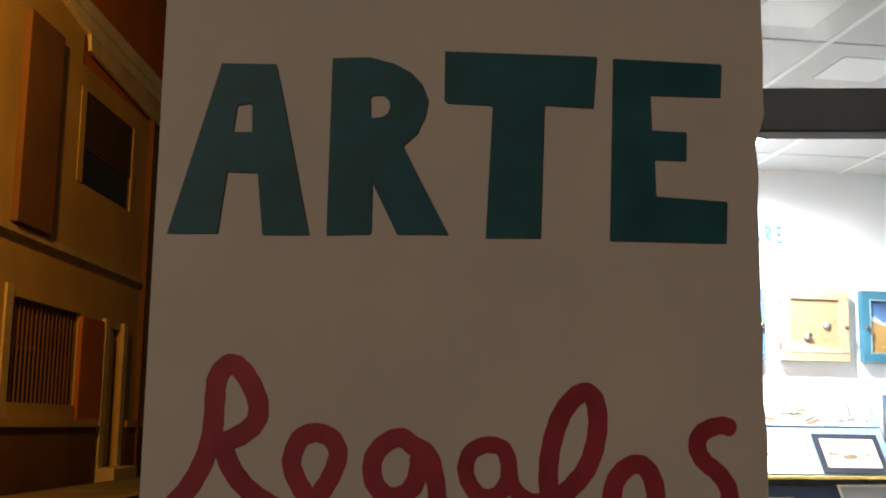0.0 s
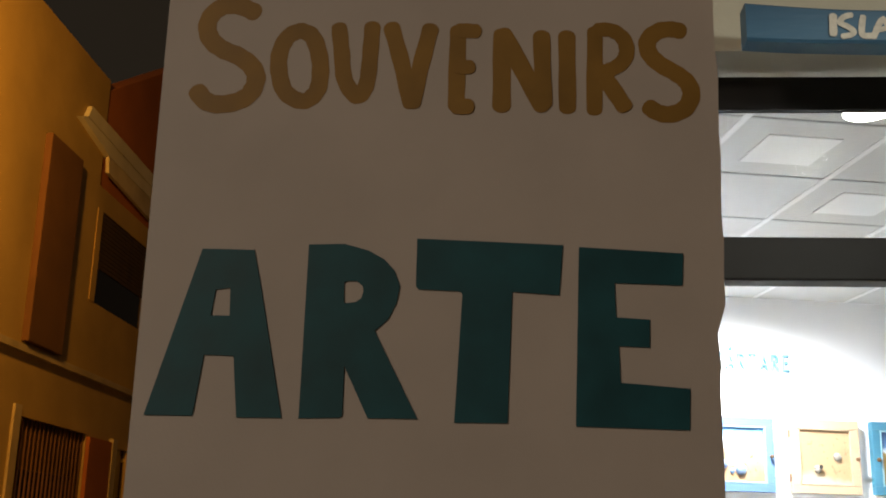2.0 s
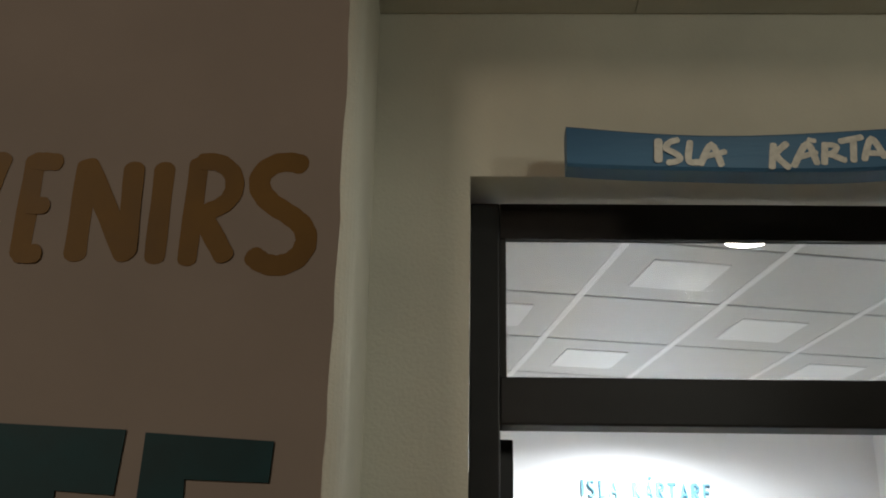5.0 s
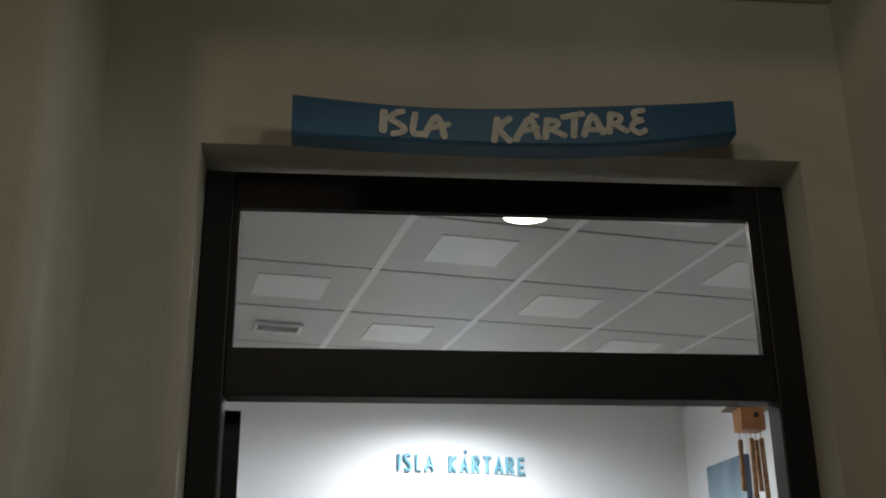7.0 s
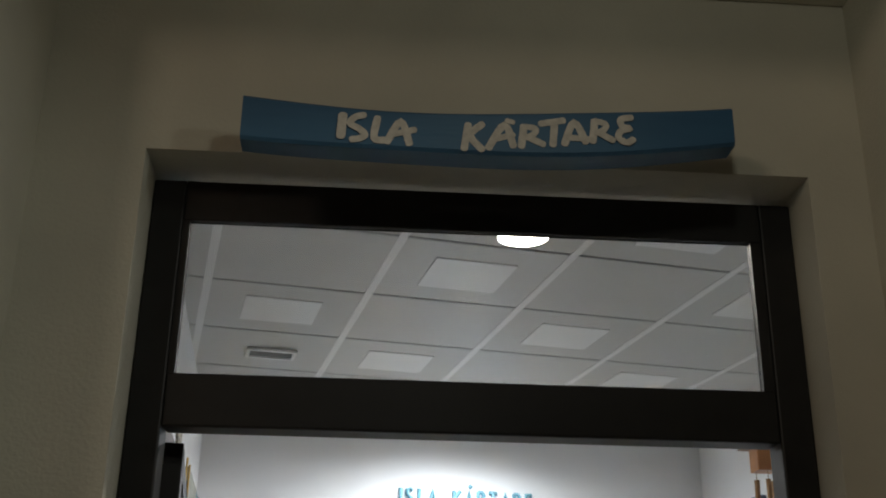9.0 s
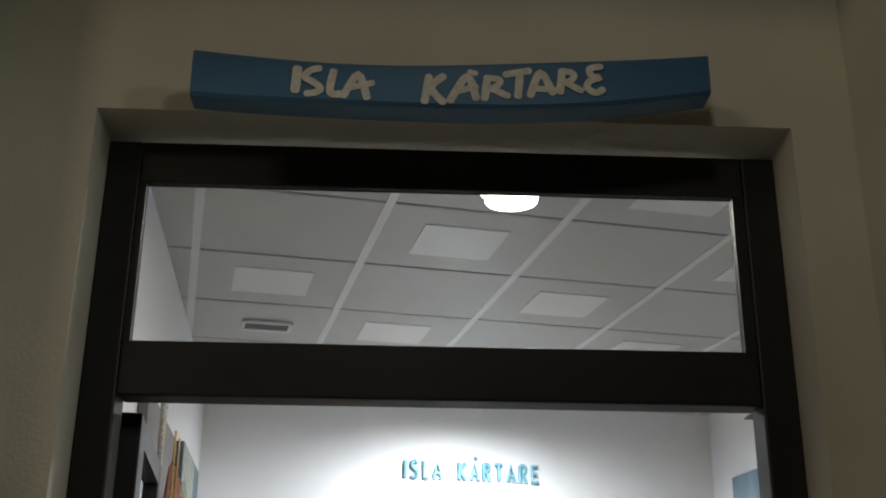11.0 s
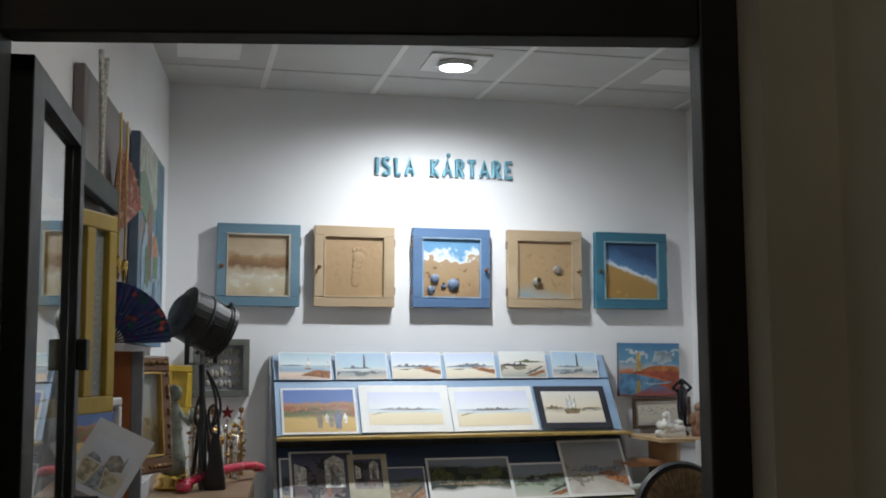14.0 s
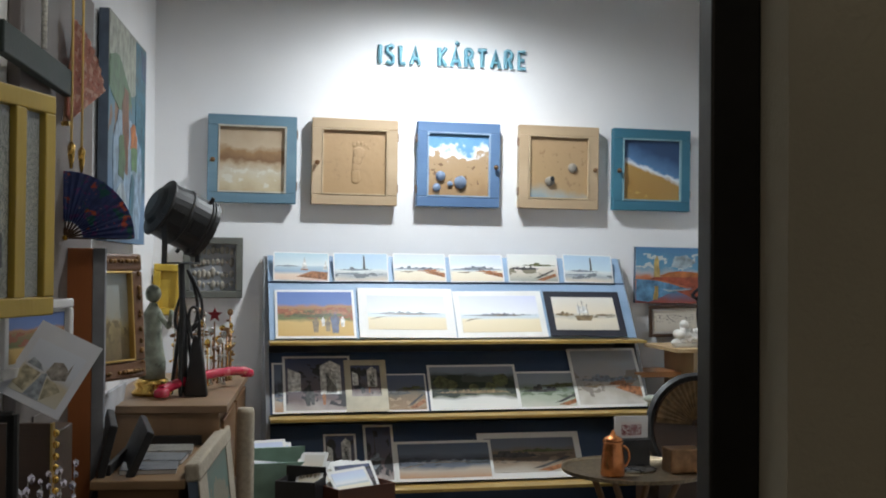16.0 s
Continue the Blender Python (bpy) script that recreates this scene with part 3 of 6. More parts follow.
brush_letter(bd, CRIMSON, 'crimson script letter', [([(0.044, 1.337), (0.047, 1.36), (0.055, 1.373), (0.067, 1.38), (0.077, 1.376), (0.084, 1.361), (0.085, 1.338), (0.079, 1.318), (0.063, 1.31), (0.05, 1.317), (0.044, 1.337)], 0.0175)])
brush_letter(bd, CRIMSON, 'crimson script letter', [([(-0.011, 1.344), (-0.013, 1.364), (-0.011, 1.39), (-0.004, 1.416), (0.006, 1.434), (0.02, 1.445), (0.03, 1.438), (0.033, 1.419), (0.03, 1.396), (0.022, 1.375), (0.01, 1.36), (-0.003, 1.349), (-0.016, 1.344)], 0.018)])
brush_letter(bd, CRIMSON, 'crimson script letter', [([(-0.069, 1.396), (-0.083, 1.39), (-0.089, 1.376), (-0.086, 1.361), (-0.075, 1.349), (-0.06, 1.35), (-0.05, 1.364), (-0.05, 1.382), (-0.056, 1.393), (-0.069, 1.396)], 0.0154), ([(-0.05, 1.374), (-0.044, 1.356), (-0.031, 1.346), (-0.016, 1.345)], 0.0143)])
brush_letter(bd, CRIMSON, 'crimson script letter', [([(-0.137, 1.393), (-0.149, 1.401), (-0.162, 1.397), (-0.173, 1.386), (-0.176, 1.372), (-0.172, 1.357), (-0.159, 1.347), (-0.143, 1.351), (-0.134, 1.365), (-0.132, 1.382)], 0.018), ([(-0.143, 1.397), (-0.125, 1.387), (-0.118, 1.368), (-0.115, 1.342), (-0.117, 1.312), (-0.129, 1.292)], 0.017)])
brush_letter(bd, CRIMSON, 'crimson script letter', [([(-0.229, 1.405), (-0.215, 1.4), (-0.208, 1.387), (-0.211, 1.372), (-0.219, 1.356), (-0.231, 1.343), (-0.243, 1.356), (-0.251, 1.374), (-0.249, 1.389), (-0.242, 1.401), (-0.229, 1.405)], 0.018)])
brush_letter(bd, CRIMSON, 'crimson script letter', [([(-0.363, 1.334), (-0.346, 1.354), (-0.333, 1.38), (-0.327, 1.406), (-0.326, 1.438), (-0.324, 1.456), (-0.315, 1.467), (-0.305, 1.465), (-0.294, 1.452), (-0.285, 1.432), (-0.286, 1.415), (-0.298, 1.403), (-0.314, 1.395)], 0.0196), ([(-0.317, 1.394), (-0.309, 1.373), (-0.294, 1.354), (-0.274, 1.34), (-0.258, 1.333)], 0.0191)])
brush_letter(bd, OCHRE, 'ochre brush letter', [([(0.161, 2.007), (0.151, 2.009), (0.138, 2.007), (0.127, 1.997), (0.127, 1.983), (0.137, 1.97), (0.155, 1.958), (0.166, 1.948), (0.17, 1.934), (0.163, 1.919), (0.148, 1.912), (0.135, 1.914), (0.126, 1.92)], 0.0189)])
brush_letter(bd, OCHRE, 'ochre brush letter', [([(0.071, 2.007), (0.069, 1.917)], 0.0171), ([(0.074, 2.009), (0.089, 2.008), (0.101, 1.998), (0.104, 1.983), (0.098, 1.97), (0.085, 1.962), (0.076, 1.96)], 0.0165), ([(0.08, 1.955), (0.1, 1.921)], 0.0183)])
brush_letter(bd, OCHRE, 'ochre brush letter', [([(0.041, 2.002), (0.041, 1.919)], 0.0183)])
brush_letter(bd, OCHRE, 'ochre brush letter', [([(-0.028, 2.004), (-0.028, 1.921)], 0.0195), ([(-0.027, 2.004), (0.015, 1.922)], 0.0201), ([(0.014, 2.002), (0.016, 1.924)], 0.0183)])
brush_letter(bd, OCHRE, 'ochre brush letter', [([(-0.075, 2.009), (-0.076, 1.922)], 0.0183), ([(-0.074, 2.009), (-0.056, 2.008)], 0.0171), ([(-0.073, 1.966), (-0.062, 1.966)], 0.0165), ([(-0.076, 1.921), (-0.063, 1.921)], 0.0177)])
brush_letter(bd, OCHRE, 'ochre brush letter', [([(-0.147, 2.013), (-0.135, 1.971), (-0.124, 1.925)], 0.0183), ([(-0.105, 2.011), (-0.115, 1.965), (-0.122, 1.925)], 0.0183)])
brush_letter(bd, OCHRE, 'ochre brush letter', [([(-0.204, 2.013), (-0.2, 1.984), (-0.196, 1.954), (-0.185, 1.935), (-0.177, 1.935), (-0.171, 1.951), (-0.169, 1.984), (-0.168, 2.014)], 0.0177)])
brush_letter(bd, OCHRE, 'ochre brush letter', [([(-0.246, 2.01), (-0.259, 2.003), (-0.267, 1.985), (-0.267, 1.963), (-0.26, 1.94), (-0.246, 1.929), (-0.234, 1.929), (-0.224, 1.941), (-0.222, 1.964), (-0.226, 1.987), (-0.234, 2.004), (-0.246, 2.01)], 0.0189)])
brush_letter(bd, OCHRE, 'ochre brush letter', [([(-0.298, 2.032), (-0.313, 2.039), (-0.33, 2.04), (-0.343, 2.032), (-0.349, 2.017), (-0.344, 2), (-0.33, 1.988), (-0.312, 1.98), (-0.297, 1.968), (-0.291, 1.953), (-0.297, 1.936), (-0.311, 1.927), (-0.33, 1.924), (-0.344, 1.928), (-0.354, 1.939)], 0.0207)])

# ---- houses across the street, in sodium light (x to the right of the sight line, y along the street)
XF = -5.5
hs = thing("house", MF, "two storey ochre rendered house at night", "house")
for row in ((2.0, 12.43, 0, 3.55), (14.53, 15.6, 0, 3.55), (12.43, 14.53, 0, 1.62), (12.43, 14.53, 2.83, 3.55), (15.6, 16.2, 2.75, 3.55), (16.2, 30, 0, 3.55), (2.0, 14.28, 3.55, 6.15), (16.25, 30, 3.55, 6.15), (14.28, 16.25, 3.55, 4.56), (14.28, 16.25, 5.84, 6.15), (2.0, 14.08, 6.15, 7.68)):
    part("wall", boxes((XF - 6, XF, *row)), FACADE, hs)
part("pilaster", boxes((XF, XF + 0.09, 12.24, 13.24, 3.66, 6.2), bevel=0.01), BRICKRED, hs, "dark brown pilaster")
part("ledge", boxes((XF, XF + 0.05, 2, 30, 3.54, 3.62)), STONE, hs, "stone string course")
for y0, y1 in ((2, 15.3), (16.5, 30)):
    part("wainscot", boxes((XF, XF + 0.05, y0, y1, 0.0, 1.34)), BRICKRED, hs, "brown rendered wainscot")
    part("coping", boxes((XF, XF + 0.075, y0, y1, 1.342, 1.44)), FACADE, hs)
ALONG = pose(XF + 0.08, 0, 0, 0, 0, 90)
part("gutter", prism([(13.35, 7.0), (22, 6.86), (22, 6.60), (13.25, 6.82)], 0.07), GUTTER, hs, "white eaves gutter", ALONG)
part("gutter_lip", prism([(13.05, 6.74), (13.2, 6.80), (22, 6.58), (22, 6.50), (14.1, 6.58)], 0.12), GUTTER, hs, "white eaves gutter lip", ALONG)
part("fascia", prism([(14.15, 6.35), (14.1, 6.57), (22, 6.49), (22, 5.9)], 0.05), mat("weathered white board", (0.6, 0.55, 0.48), 0.6, vary=0.15, scale=1.5), hs, "weathered white fascia board", ALONG)
part("gable", prism([(14.09, 6.16), (14.14, 7.56), (19.0, 10.38), (24.0, 7.5), (24.0, 6.16)], 0.3), FACADE2, hs, "terracotta rendered gable", pose(XF - 0.02, 0, 0, 0, 0, 90))
lw = part("window", boxes((XF - 0.1, XF - 0.06, 12.43, 14.53, 1.62, 2.83)), DARKPANE, hs, "dark barred window")
part("surround", boxes((XF, XF + 0.03, 12.25, 12.43, 1.44, 2.95)), STONE, hs)
part("surround", boxes((XF, XF + 0.012, 12.43, 14.53, 2.83, 2.9)), FACADE, hs)
part("sill", boxes((XF, XF + 0.03, 12.43, 14.48, 1.44, 1.62)), FACADE, hs)
for k in range(17):
    bm = bmesh.new()
    rod(bm, (XF - 0.03, 12.5 + 0.123 * k, 1.62), (XF - 0.03, 12.5 + 0.123 * k, 2.83), 0.012, steps=6)
    part("bar", bm, BRICKRED, lw)
part("blind", boxes((XF - 0.055, XF - 0.045, 12.45, 14.5, 2.25, 2.83)), SHUTTER, lw)
part("panel", boxes((XF, XF + 0.05, 14.55, 15.4, 1.44, 2.80)), FACADE2, hs)
uw = part("window", boxes((XF - 0.06, XF - 0.016, 14.28, 16.25, 4.56, 5.84)), DARKPANE, hs, "dark upper window with a half closed blind")
for k in range(13):
    part("slat", boxes((XF - 0.014, XF - 0.004, 14.3, 16.23, 5.05 + 0.06 * k, 5.10 + 0.06 * k)), SHUTTER, uw)
part("surround", boxes((XF, XF + 0.012, 14.1, 14.28, 4.56, 5.84)), FACADE, hs)
part("surround", boxes((XF, XF + 0.012, 16.25, 16.4, 4.56, 5.84)), FACADE, hs)
part("downpipe", boxes((XF, XF + 0.08, 17.0, 17.1, 0.7, 6.5)), BRICKRED, hs, "brown downpipe")
dr = part("door", boxes((XF - 0.1, XF - 0.06, 15.6, 16.2, 0.7, 2.75)), DARKPANE, hs, "dark street door")
part("surround", boxes((XF, XF + 0.06, 15.42, 15.6, 0.66, 2.85)), STONE, hs)
part("surround", boxes((XF, XF + 0.06, 16.2, 16.38, 0.66, 2.85)), STONE, hs)
part("step", boxes((XF, XF + 0.3, 15.4, 16.4, 0.0, 0.78), bevel=0.01), STONE, hs)
solo("pavement", boxes((XF + 0.3, XF + 1.6, 2, 40, 0, 0.62)), PAVING, MF, "raised stone pavement along the houses", "pavement", kind="structure")
hs2 = thing("house", MF, "taller terracotta rendered house at night", "house")
part("wall", boxes((XF - 5, XF + 0.1, 30.1, 44, 0, 9.8)), FACADE2, hs2)
part("roof", boxes((XF - 5.2, XF + 0.4, 29.9, 44.2, 9.8, 10.1)), BRICKRED, hs2)
part("window", boxes((XF + 0.1, XF + 0.14, 33, 34.2, 5, 6.6)), DARKPANE, hs2)
sl = thing("street_lamp", MF @ pose(-4.1, 7.5, 6.55), "sodium street lamp on a wall bracket", "street lamp")
part("hood", lathe([(0.16, 0), (0.14, 0.06), (0.05, 0.14)], 20), CHARCOAL, sl)
bm = bmesh.new()
rod(bm, (0, 0, 0.1), (-1.5, 0, 0.2), 0.02)
part("arm", bm, CHARCOAL, sl)

# ================= pictures =================
BEACH = canvas("painted beach with surf", [(0.0, (0.44, 0.35, 0.22)), (0.16, (0.55, 0.48, 0.33)), (0.3, (0.58, 0.54, 0.44)), (0.42, (0.46, 0.36, 0.24)), (0.5, (0.22, 0.12, 0.06)), (0.62, (0.33, 0.2, 0.1)), (0.72, (0.5, 0.4, 0.28)), (1.0, (0.40, 0.29, 0.19))], 0.45, (0.62, 0.60, 0.52), (0.14, 0.34), 4, relief=0.9, thr=0.54)
FOOT = canvas("sand with a footprint", [(0.0, (0.38, 0.25, 0.13)), (1.0, (0.42, 0.28, 0.155))], 0.3, (0.34, 0.22, 0.12), (0.2, 0.9), 9, relief=0.9, thr=0.66)
SURF = canvas("painted sand and breaking wave", [(0.0, (0.33, 0.2, 0.1)), (0.3, (0.42, 0.28, 0.15)), (0.62, (0.43, 0.30, 0.18)), (0.66, (0.8, 0.82, 0.85)), (0.72, (0.62, 0.7, 0.8)), (0.77, (0.16, 0.36, 0.58)), (1.0, (0.12, 0.30, 0.52))], 0.6, (0.2, 0.12, 0.07), (0.1, 0.5), 6, relief=0.9, thr=0.62)
POOL = canvas("painted sand with a blue pool", [(0.0, (0.18, 0.30, 0.40)), (0.12, (0.30, 0.33, 0.32)), (0.28, (0.40, 0.27, 0.14)), (1.0, (0.40, 0.27, 0.15))], 0.2, (0.31, 0.2, 0.11), (0.3, 0.95), 8, relief=0.8, slant=0.16, thr=0.64)
SHORE = canvas("painted ochre beach and dark sea", [(0.0, (0.36, 0.20, 0.05)), (0.62, (0.42, 0.25, 0.08)), (0.68, (0.75, 0.8, 0.85)), (0.72, (0.10, 0.22, 0.42)), (1.0, (0.03, 0.07, 0.16))], 0.14, (0.5, 0.34, 0.1), (0.02, 0.25), 8, relief=0.7, slant=0.36, thr=0.6)
LIGHTHOUSE = canvas("oil painting of a harbour at sunset", [(0.0, (0.28, 0.06, 0.03)), (0.2, (0.10, 0.16, 0.3)), (0.3, (0.45, 0.12, 0.05)), (0.46, (0.55, 0.2, 0.1)), (0.52, (0.40, 0.42, 0.45)), (0.62, (0.12, 0.30, 0.45)), (1.0, (0.07, 0.2, 0.38))], 0.3, (0.5, 0.55, 0.55), (0.6, 0.85), 4, relief=0.7)
SKETCH = canvas("ink sketch of people", [(0.0, (0.6, 0.57, 0.5)), (1.0, (0.66, 0.63, 0.56))], 0.1, (0.1, 0.09, 0.08), (0.4, 0.8), 16, thr=0.6)
WATER = [
    canvas("watercolour of a seaside town", [(0.00, (0.75, 0.65, 0.50)), (0.34, (0.78, 0.73, 0.61)), (0.42, (0.48, 0.55, 0.61)), (0.50, (0.77, 0.78, 0.80)), (0.70, (0.61, 0.70, 0.82)), (1.00, (0.55, 0.61, 0.78))], 0.1, None, (0.4, 0.5), 4, 0.6, 0.1),
    canvas("watercolour of a bay", [(0.00, (0.72, 0.55, 0.44)), (0.20, (0.75, 0.61, 0.50)), (0.32, (0.32, 0.43, 0.55)), (0.48, (0.41, 0.53, 0.61)), (0.55, (0.68, 0.75, 0.77)), (1.00, (0.39, 0.55, 0.63))], 0.12, None, (0.42, 0.56), 3.5, 0.6, 0.1),
    canvas("watercolour of a harbour wall", [(0.00, (0.35, 0.38, 0.34)), (0.25, (0.55, 0.51, 0.43)), (0.42, (0.65, 0.59, 0.51)), (0.60, (0.74, 0.74, 0.70)), (1.00, (0.69, 0.72, 0.70))], 0.3, (0.22, 0.2, 0.14), (0.15, 0.5), 2.6, 0.6, 0.1),
    canvas("watercolour of a lighthouse", [(0.00, (0.65, 0.58, 0.48)), (0.20, (0.34, 0.38, 0.42)), (0.36, (0.65, 0.69, 0.69)), (0.45, (0.51, 0.65, 0.73)), (1.00, (0.38, 0.53, 0.69))], 0.22, (0.16, 0.18, 0.2), (0.1, 0.3), 2.6, 0.6, 0.1),
]
VILLAGE = canvas("print of people below a village", [(0.0, (0.55, 0.36, 0.12)), (0.3, (0.58, 0.4, 0.15)), (0.36, (0.14, 0.16, 0.06)), (0.55, (0.22, 0.16, 0.07)), (0.66, (0.4, 0.2, 0.1)), (0.72, (0.12, 0.2, 0.45)), (1.0, (0.10, 0.17, 0.42))], 0.2, (0.3, 0.1, 0.05), (0.36, 0.62), 4, 0.6, 0.1, thr=0.5)
LONGBEACH = canvas("watercolour of a long sandy beach", [(0.00, (0.71, 0.61, 0.42)), (0.33, (0.75, 0.67, 0.49)), (0.40, (0.59, 0.66, 0.71)), (0.46, (0.62, 0.68, 0.73)), (0.52, (0.75, 0.77, 0.81)), (1.00, (0.61, 0.64, 0.80))], 0.08, None, (0.42, 0.5), 3, 0.6, 0.1)
SHIP = canvas("sepia print of a sailing ship", [(0.00, (0.55, 0.50, 0.42)), (0.30, (0.66, 0.60, 0.48)), (0.42, (0.44, 0.42, 0.36)), (0.50, (0.69, 0.61, 0.48)), (1.00, (0.65, 0.63, 0.58))], 0.18, (0.2, 0.17, 0.12), (0.36, 0.46), 5, 0.6, 0.1)
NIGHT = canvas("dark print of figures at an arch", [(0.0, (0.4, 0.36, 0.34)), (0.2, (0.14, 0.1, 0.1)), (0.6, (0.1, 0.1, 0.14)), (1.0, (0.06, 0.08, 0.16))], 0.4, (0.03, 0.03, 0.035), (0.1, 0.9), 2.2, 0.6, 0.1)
# next five, for the lower tiers: ledge shade is put into the colours
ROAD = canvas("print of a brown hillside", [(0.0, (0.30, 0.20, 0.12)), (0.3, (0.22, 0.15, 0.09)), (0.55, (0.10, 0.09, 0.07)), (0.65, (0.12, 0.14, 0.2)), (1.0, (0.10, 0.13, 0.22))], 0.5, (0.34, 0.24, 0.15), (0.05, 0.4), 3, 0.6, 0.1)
FIELDS = canvas("print of green fields with ledge shade in its colours", [(0.0, (0.55, 0.56, 0.50)), (0.25, (0.36, 0.40, 0.32)), (0.5, (0.20, 0.25, 0.20)), (0.7, (0.26, 0.30, 0.34)), (1.0, (0.24, 0.28, 0.34))], 0.45, (0.14, 0.18, 0.12), (0.3, 0.55), 3, 0.6, 0.1)
SHADEDBAY = canvas("print of a bay with ledge shade in its colours", [(0.0, (0.50, 0.30, 0.18)), (0.2, (0.48, 0.40, 0.32)), (0.34, (0.10, 0.12, 0.16)), (0.55, (0.06, 0.07, 0.10)), (0.7, (0.13, 0.16, 0.22)), (1.0, (0.10, 0.13, 0.20))], 0.25, (0.04, 0.05, 0.06), (0.36, 0.55), 4, 0.6, 0.1)
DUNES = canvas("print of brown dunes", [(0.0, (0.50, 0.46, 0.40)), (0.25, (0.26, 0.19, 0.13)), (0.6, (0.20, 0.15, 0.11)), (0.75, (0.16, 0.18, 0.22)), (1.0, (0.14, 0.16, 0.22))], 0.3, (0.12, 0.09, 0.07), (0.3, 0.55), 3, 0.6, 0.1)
STREET = canvas("print of a street with ledge shade in its colours", [(0.0, (0.60, 0.58, 0.54)), (0.2, (0.42, 0.38, 0.32)), (0.5, (0.34, 0.33, 0.33)), (1.0, (0.34, 0.38, 0.44))], 0.6, (0.24, 0.21, 0.18), (0.15, 0.6), 3, 0.6, 0.1)
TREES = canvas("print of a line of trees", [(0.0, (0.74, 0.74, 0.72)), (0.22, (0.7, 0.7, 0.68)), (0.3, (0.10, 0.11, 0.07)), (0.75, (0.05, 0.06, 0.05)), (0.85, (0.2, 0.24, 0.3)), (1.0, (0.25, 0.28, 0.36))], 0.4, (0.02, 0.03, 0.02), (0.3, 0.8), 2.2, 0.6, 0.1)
MERMAID = canvas("tall oil painting of figures in water", [(0.0, (0.099, 0.187, 0.312)), (0.25, (0.136, 0.231, 0.360)), (0.45, (0.124, 0.209, 0.270)), (0.62, (0.062, 0.165, 0.216)), (0.75, (0.099, 0.182, 0.132)), (0.85, (0.260, 0.275, 0.216)), (1.0, (0.279, 0.275, 0.252))], 0.45, (0.211, 0.110, 0.060), (0.3, 0.65), 3, relief=0.8, thr=0.6)
DEEPBLUE = canvas("tall blue painting", [(0.0, (0.04, 0.12, 0.2)), (0.4, (0.08, 0.2, 0.32)), (0.7, (0.35, 0.45, 0.5)), (1.0, (0.14, 0.22, 0.3))], 0.5, (0.5, 0.55, 0.55), (0.3, 0.7), 3, relief=0.6)
OLDVIEW = canvas("old oil view", [(0.0, (0.16, 0.12, 0.07)), (0.22, (0.26, 0.20, 0.10)), (0.4, (0.42, 0.33, 0.16)), (0.55, (0.42, 0.42, 0.36)), (1.0, (0.42, 0.47, 0.48))], 0.4, (0.22, 0.17, 0.09), (0.1, 0.45), 5)


def frame_rails(w, h, b, y0, y1):
    """Four rails of a frame round a w by h opening, centred."""
    W, H = w / 2, h / 2
    return [(-W - b, W + b, y0, y1, H, H + b), (-W - b, W + b, y0, y1, -H - b, -H), (-W - b, -W, y0, y1, -H, H), (W, W + b, y0, y1, -H, H)]


def cupboard_picture(m, paint, label, art, knob_left):
    """A small cupboard door made into a picture: rails, bead, panel, hinges, knob."""
    ob = thing("cupboard_door_picture", m, label, "picture", "pictures on the back wall")
    for r in frame_rails(0.334, 0.334, 0.051, -0.025, 0.02):
        part("rail", boxes(r, bevel=0.003), paint, ob)
    for r in frame_rails(0.318, 0.318, 0.0078, -0.028, -0.012):
        part("bead", boxes(r), BEADS[paint.name], ob)
    part("picture", boxes((-0.166, 0.166, -0.012, 0.012, -0.166, 0.166)), art, ob)
    part("backing", boxes((-0.20, 0.20, 0.021, 0.033, -0.20, 0.20)), OAK, ob)
    side = 1 if knob_left else -1
    for z in (0.13, -0.13):
        part("hinge", boxes((side * 0.219 - 0.004, side * 0.219 + 0.004, -0.02, 0.01, z - 0.022, z + 0.022), bevel=0.002), BRONZE, ob)
    bm = lathe([(0.006, 0), (0.006, 0.012), (0.013, 0.018), (0.011, 0.028), (0.004, 0.031)], 14)
    part("knob", bm, BRONZE, ob, "", pose(-side * 0.193, -0.025, -0.01, 90, 0, 0), True)
    return ob


AZURE = wood("weathered azure paint", (0.18, 0.29, 0.36), (0.10, 0.19, 0.26), 0.5)
CREAM = wood("washed cream paint", (0.50, 0.38, 0.25), (0.40, 0.29, 0.18), 0.55)
ULTRA = wood("ultramarine paint", (0.12, 0.22, 0.38), (0.08, 0.15, 0.29), 0.5)
TURQ = wood("turquoise paint", (0.055, 0.20, 0.28), (0.035, 0.14, 0.21), 0.5)
BEADS = {AZURE.name: mat("pale bead", (0.55, 0.52, 0.45), 0.5), CREAM.name: mat("cream bead", (0.52, 0.40, 0.26), 0.5), ULTRA.name: mat("blue bead", (0.3, 0.42, 0.58), 0.5), TURQ.name: mat("turquoise bead", (0.25, 0.42, 0.48), 0.5)}
ZP, YP = 2.045, BACK - 0.035
pics = []
for x, paint, label, art, kl in ((0.685, AZURE, "azure cupboard door framing a painted beach with surf", BEACH, True), (1.197, CREAM, "cream cupboard door framing sand with a footprint", FOOT, True), (1.735, ULTRA, "ultramarine cupboard door framing a wave and clay balls", SURF, False), (2.275, CREAM, "cream cupboard door framing sand with a clay pot", POOL, False), (2.795, TURQ, "turquoise cupboard door framing an ochre beach", SHORE, True)):
    pics.append(cupboard_picture(MS @ pose(x, YP, ZP, 0, 0.4, 0), paint, label, art, kl))
bm = bmesh.new()
for a, z, r in ((-0.095, -0.06, 0.026), (-0.115, -0.12, 0.022), (0.01, -0.09, 0.034), (-0.045, -0.1, 0.015)):
    ball(bm, (a, -0.018, z), r, (1, 0.7, 1))
part("clay_balls", bm, mat("grey blue clay", (0.2, 0.27, 0.4), 0.5), pics[2], "grey blue clay balls", smooth=True)
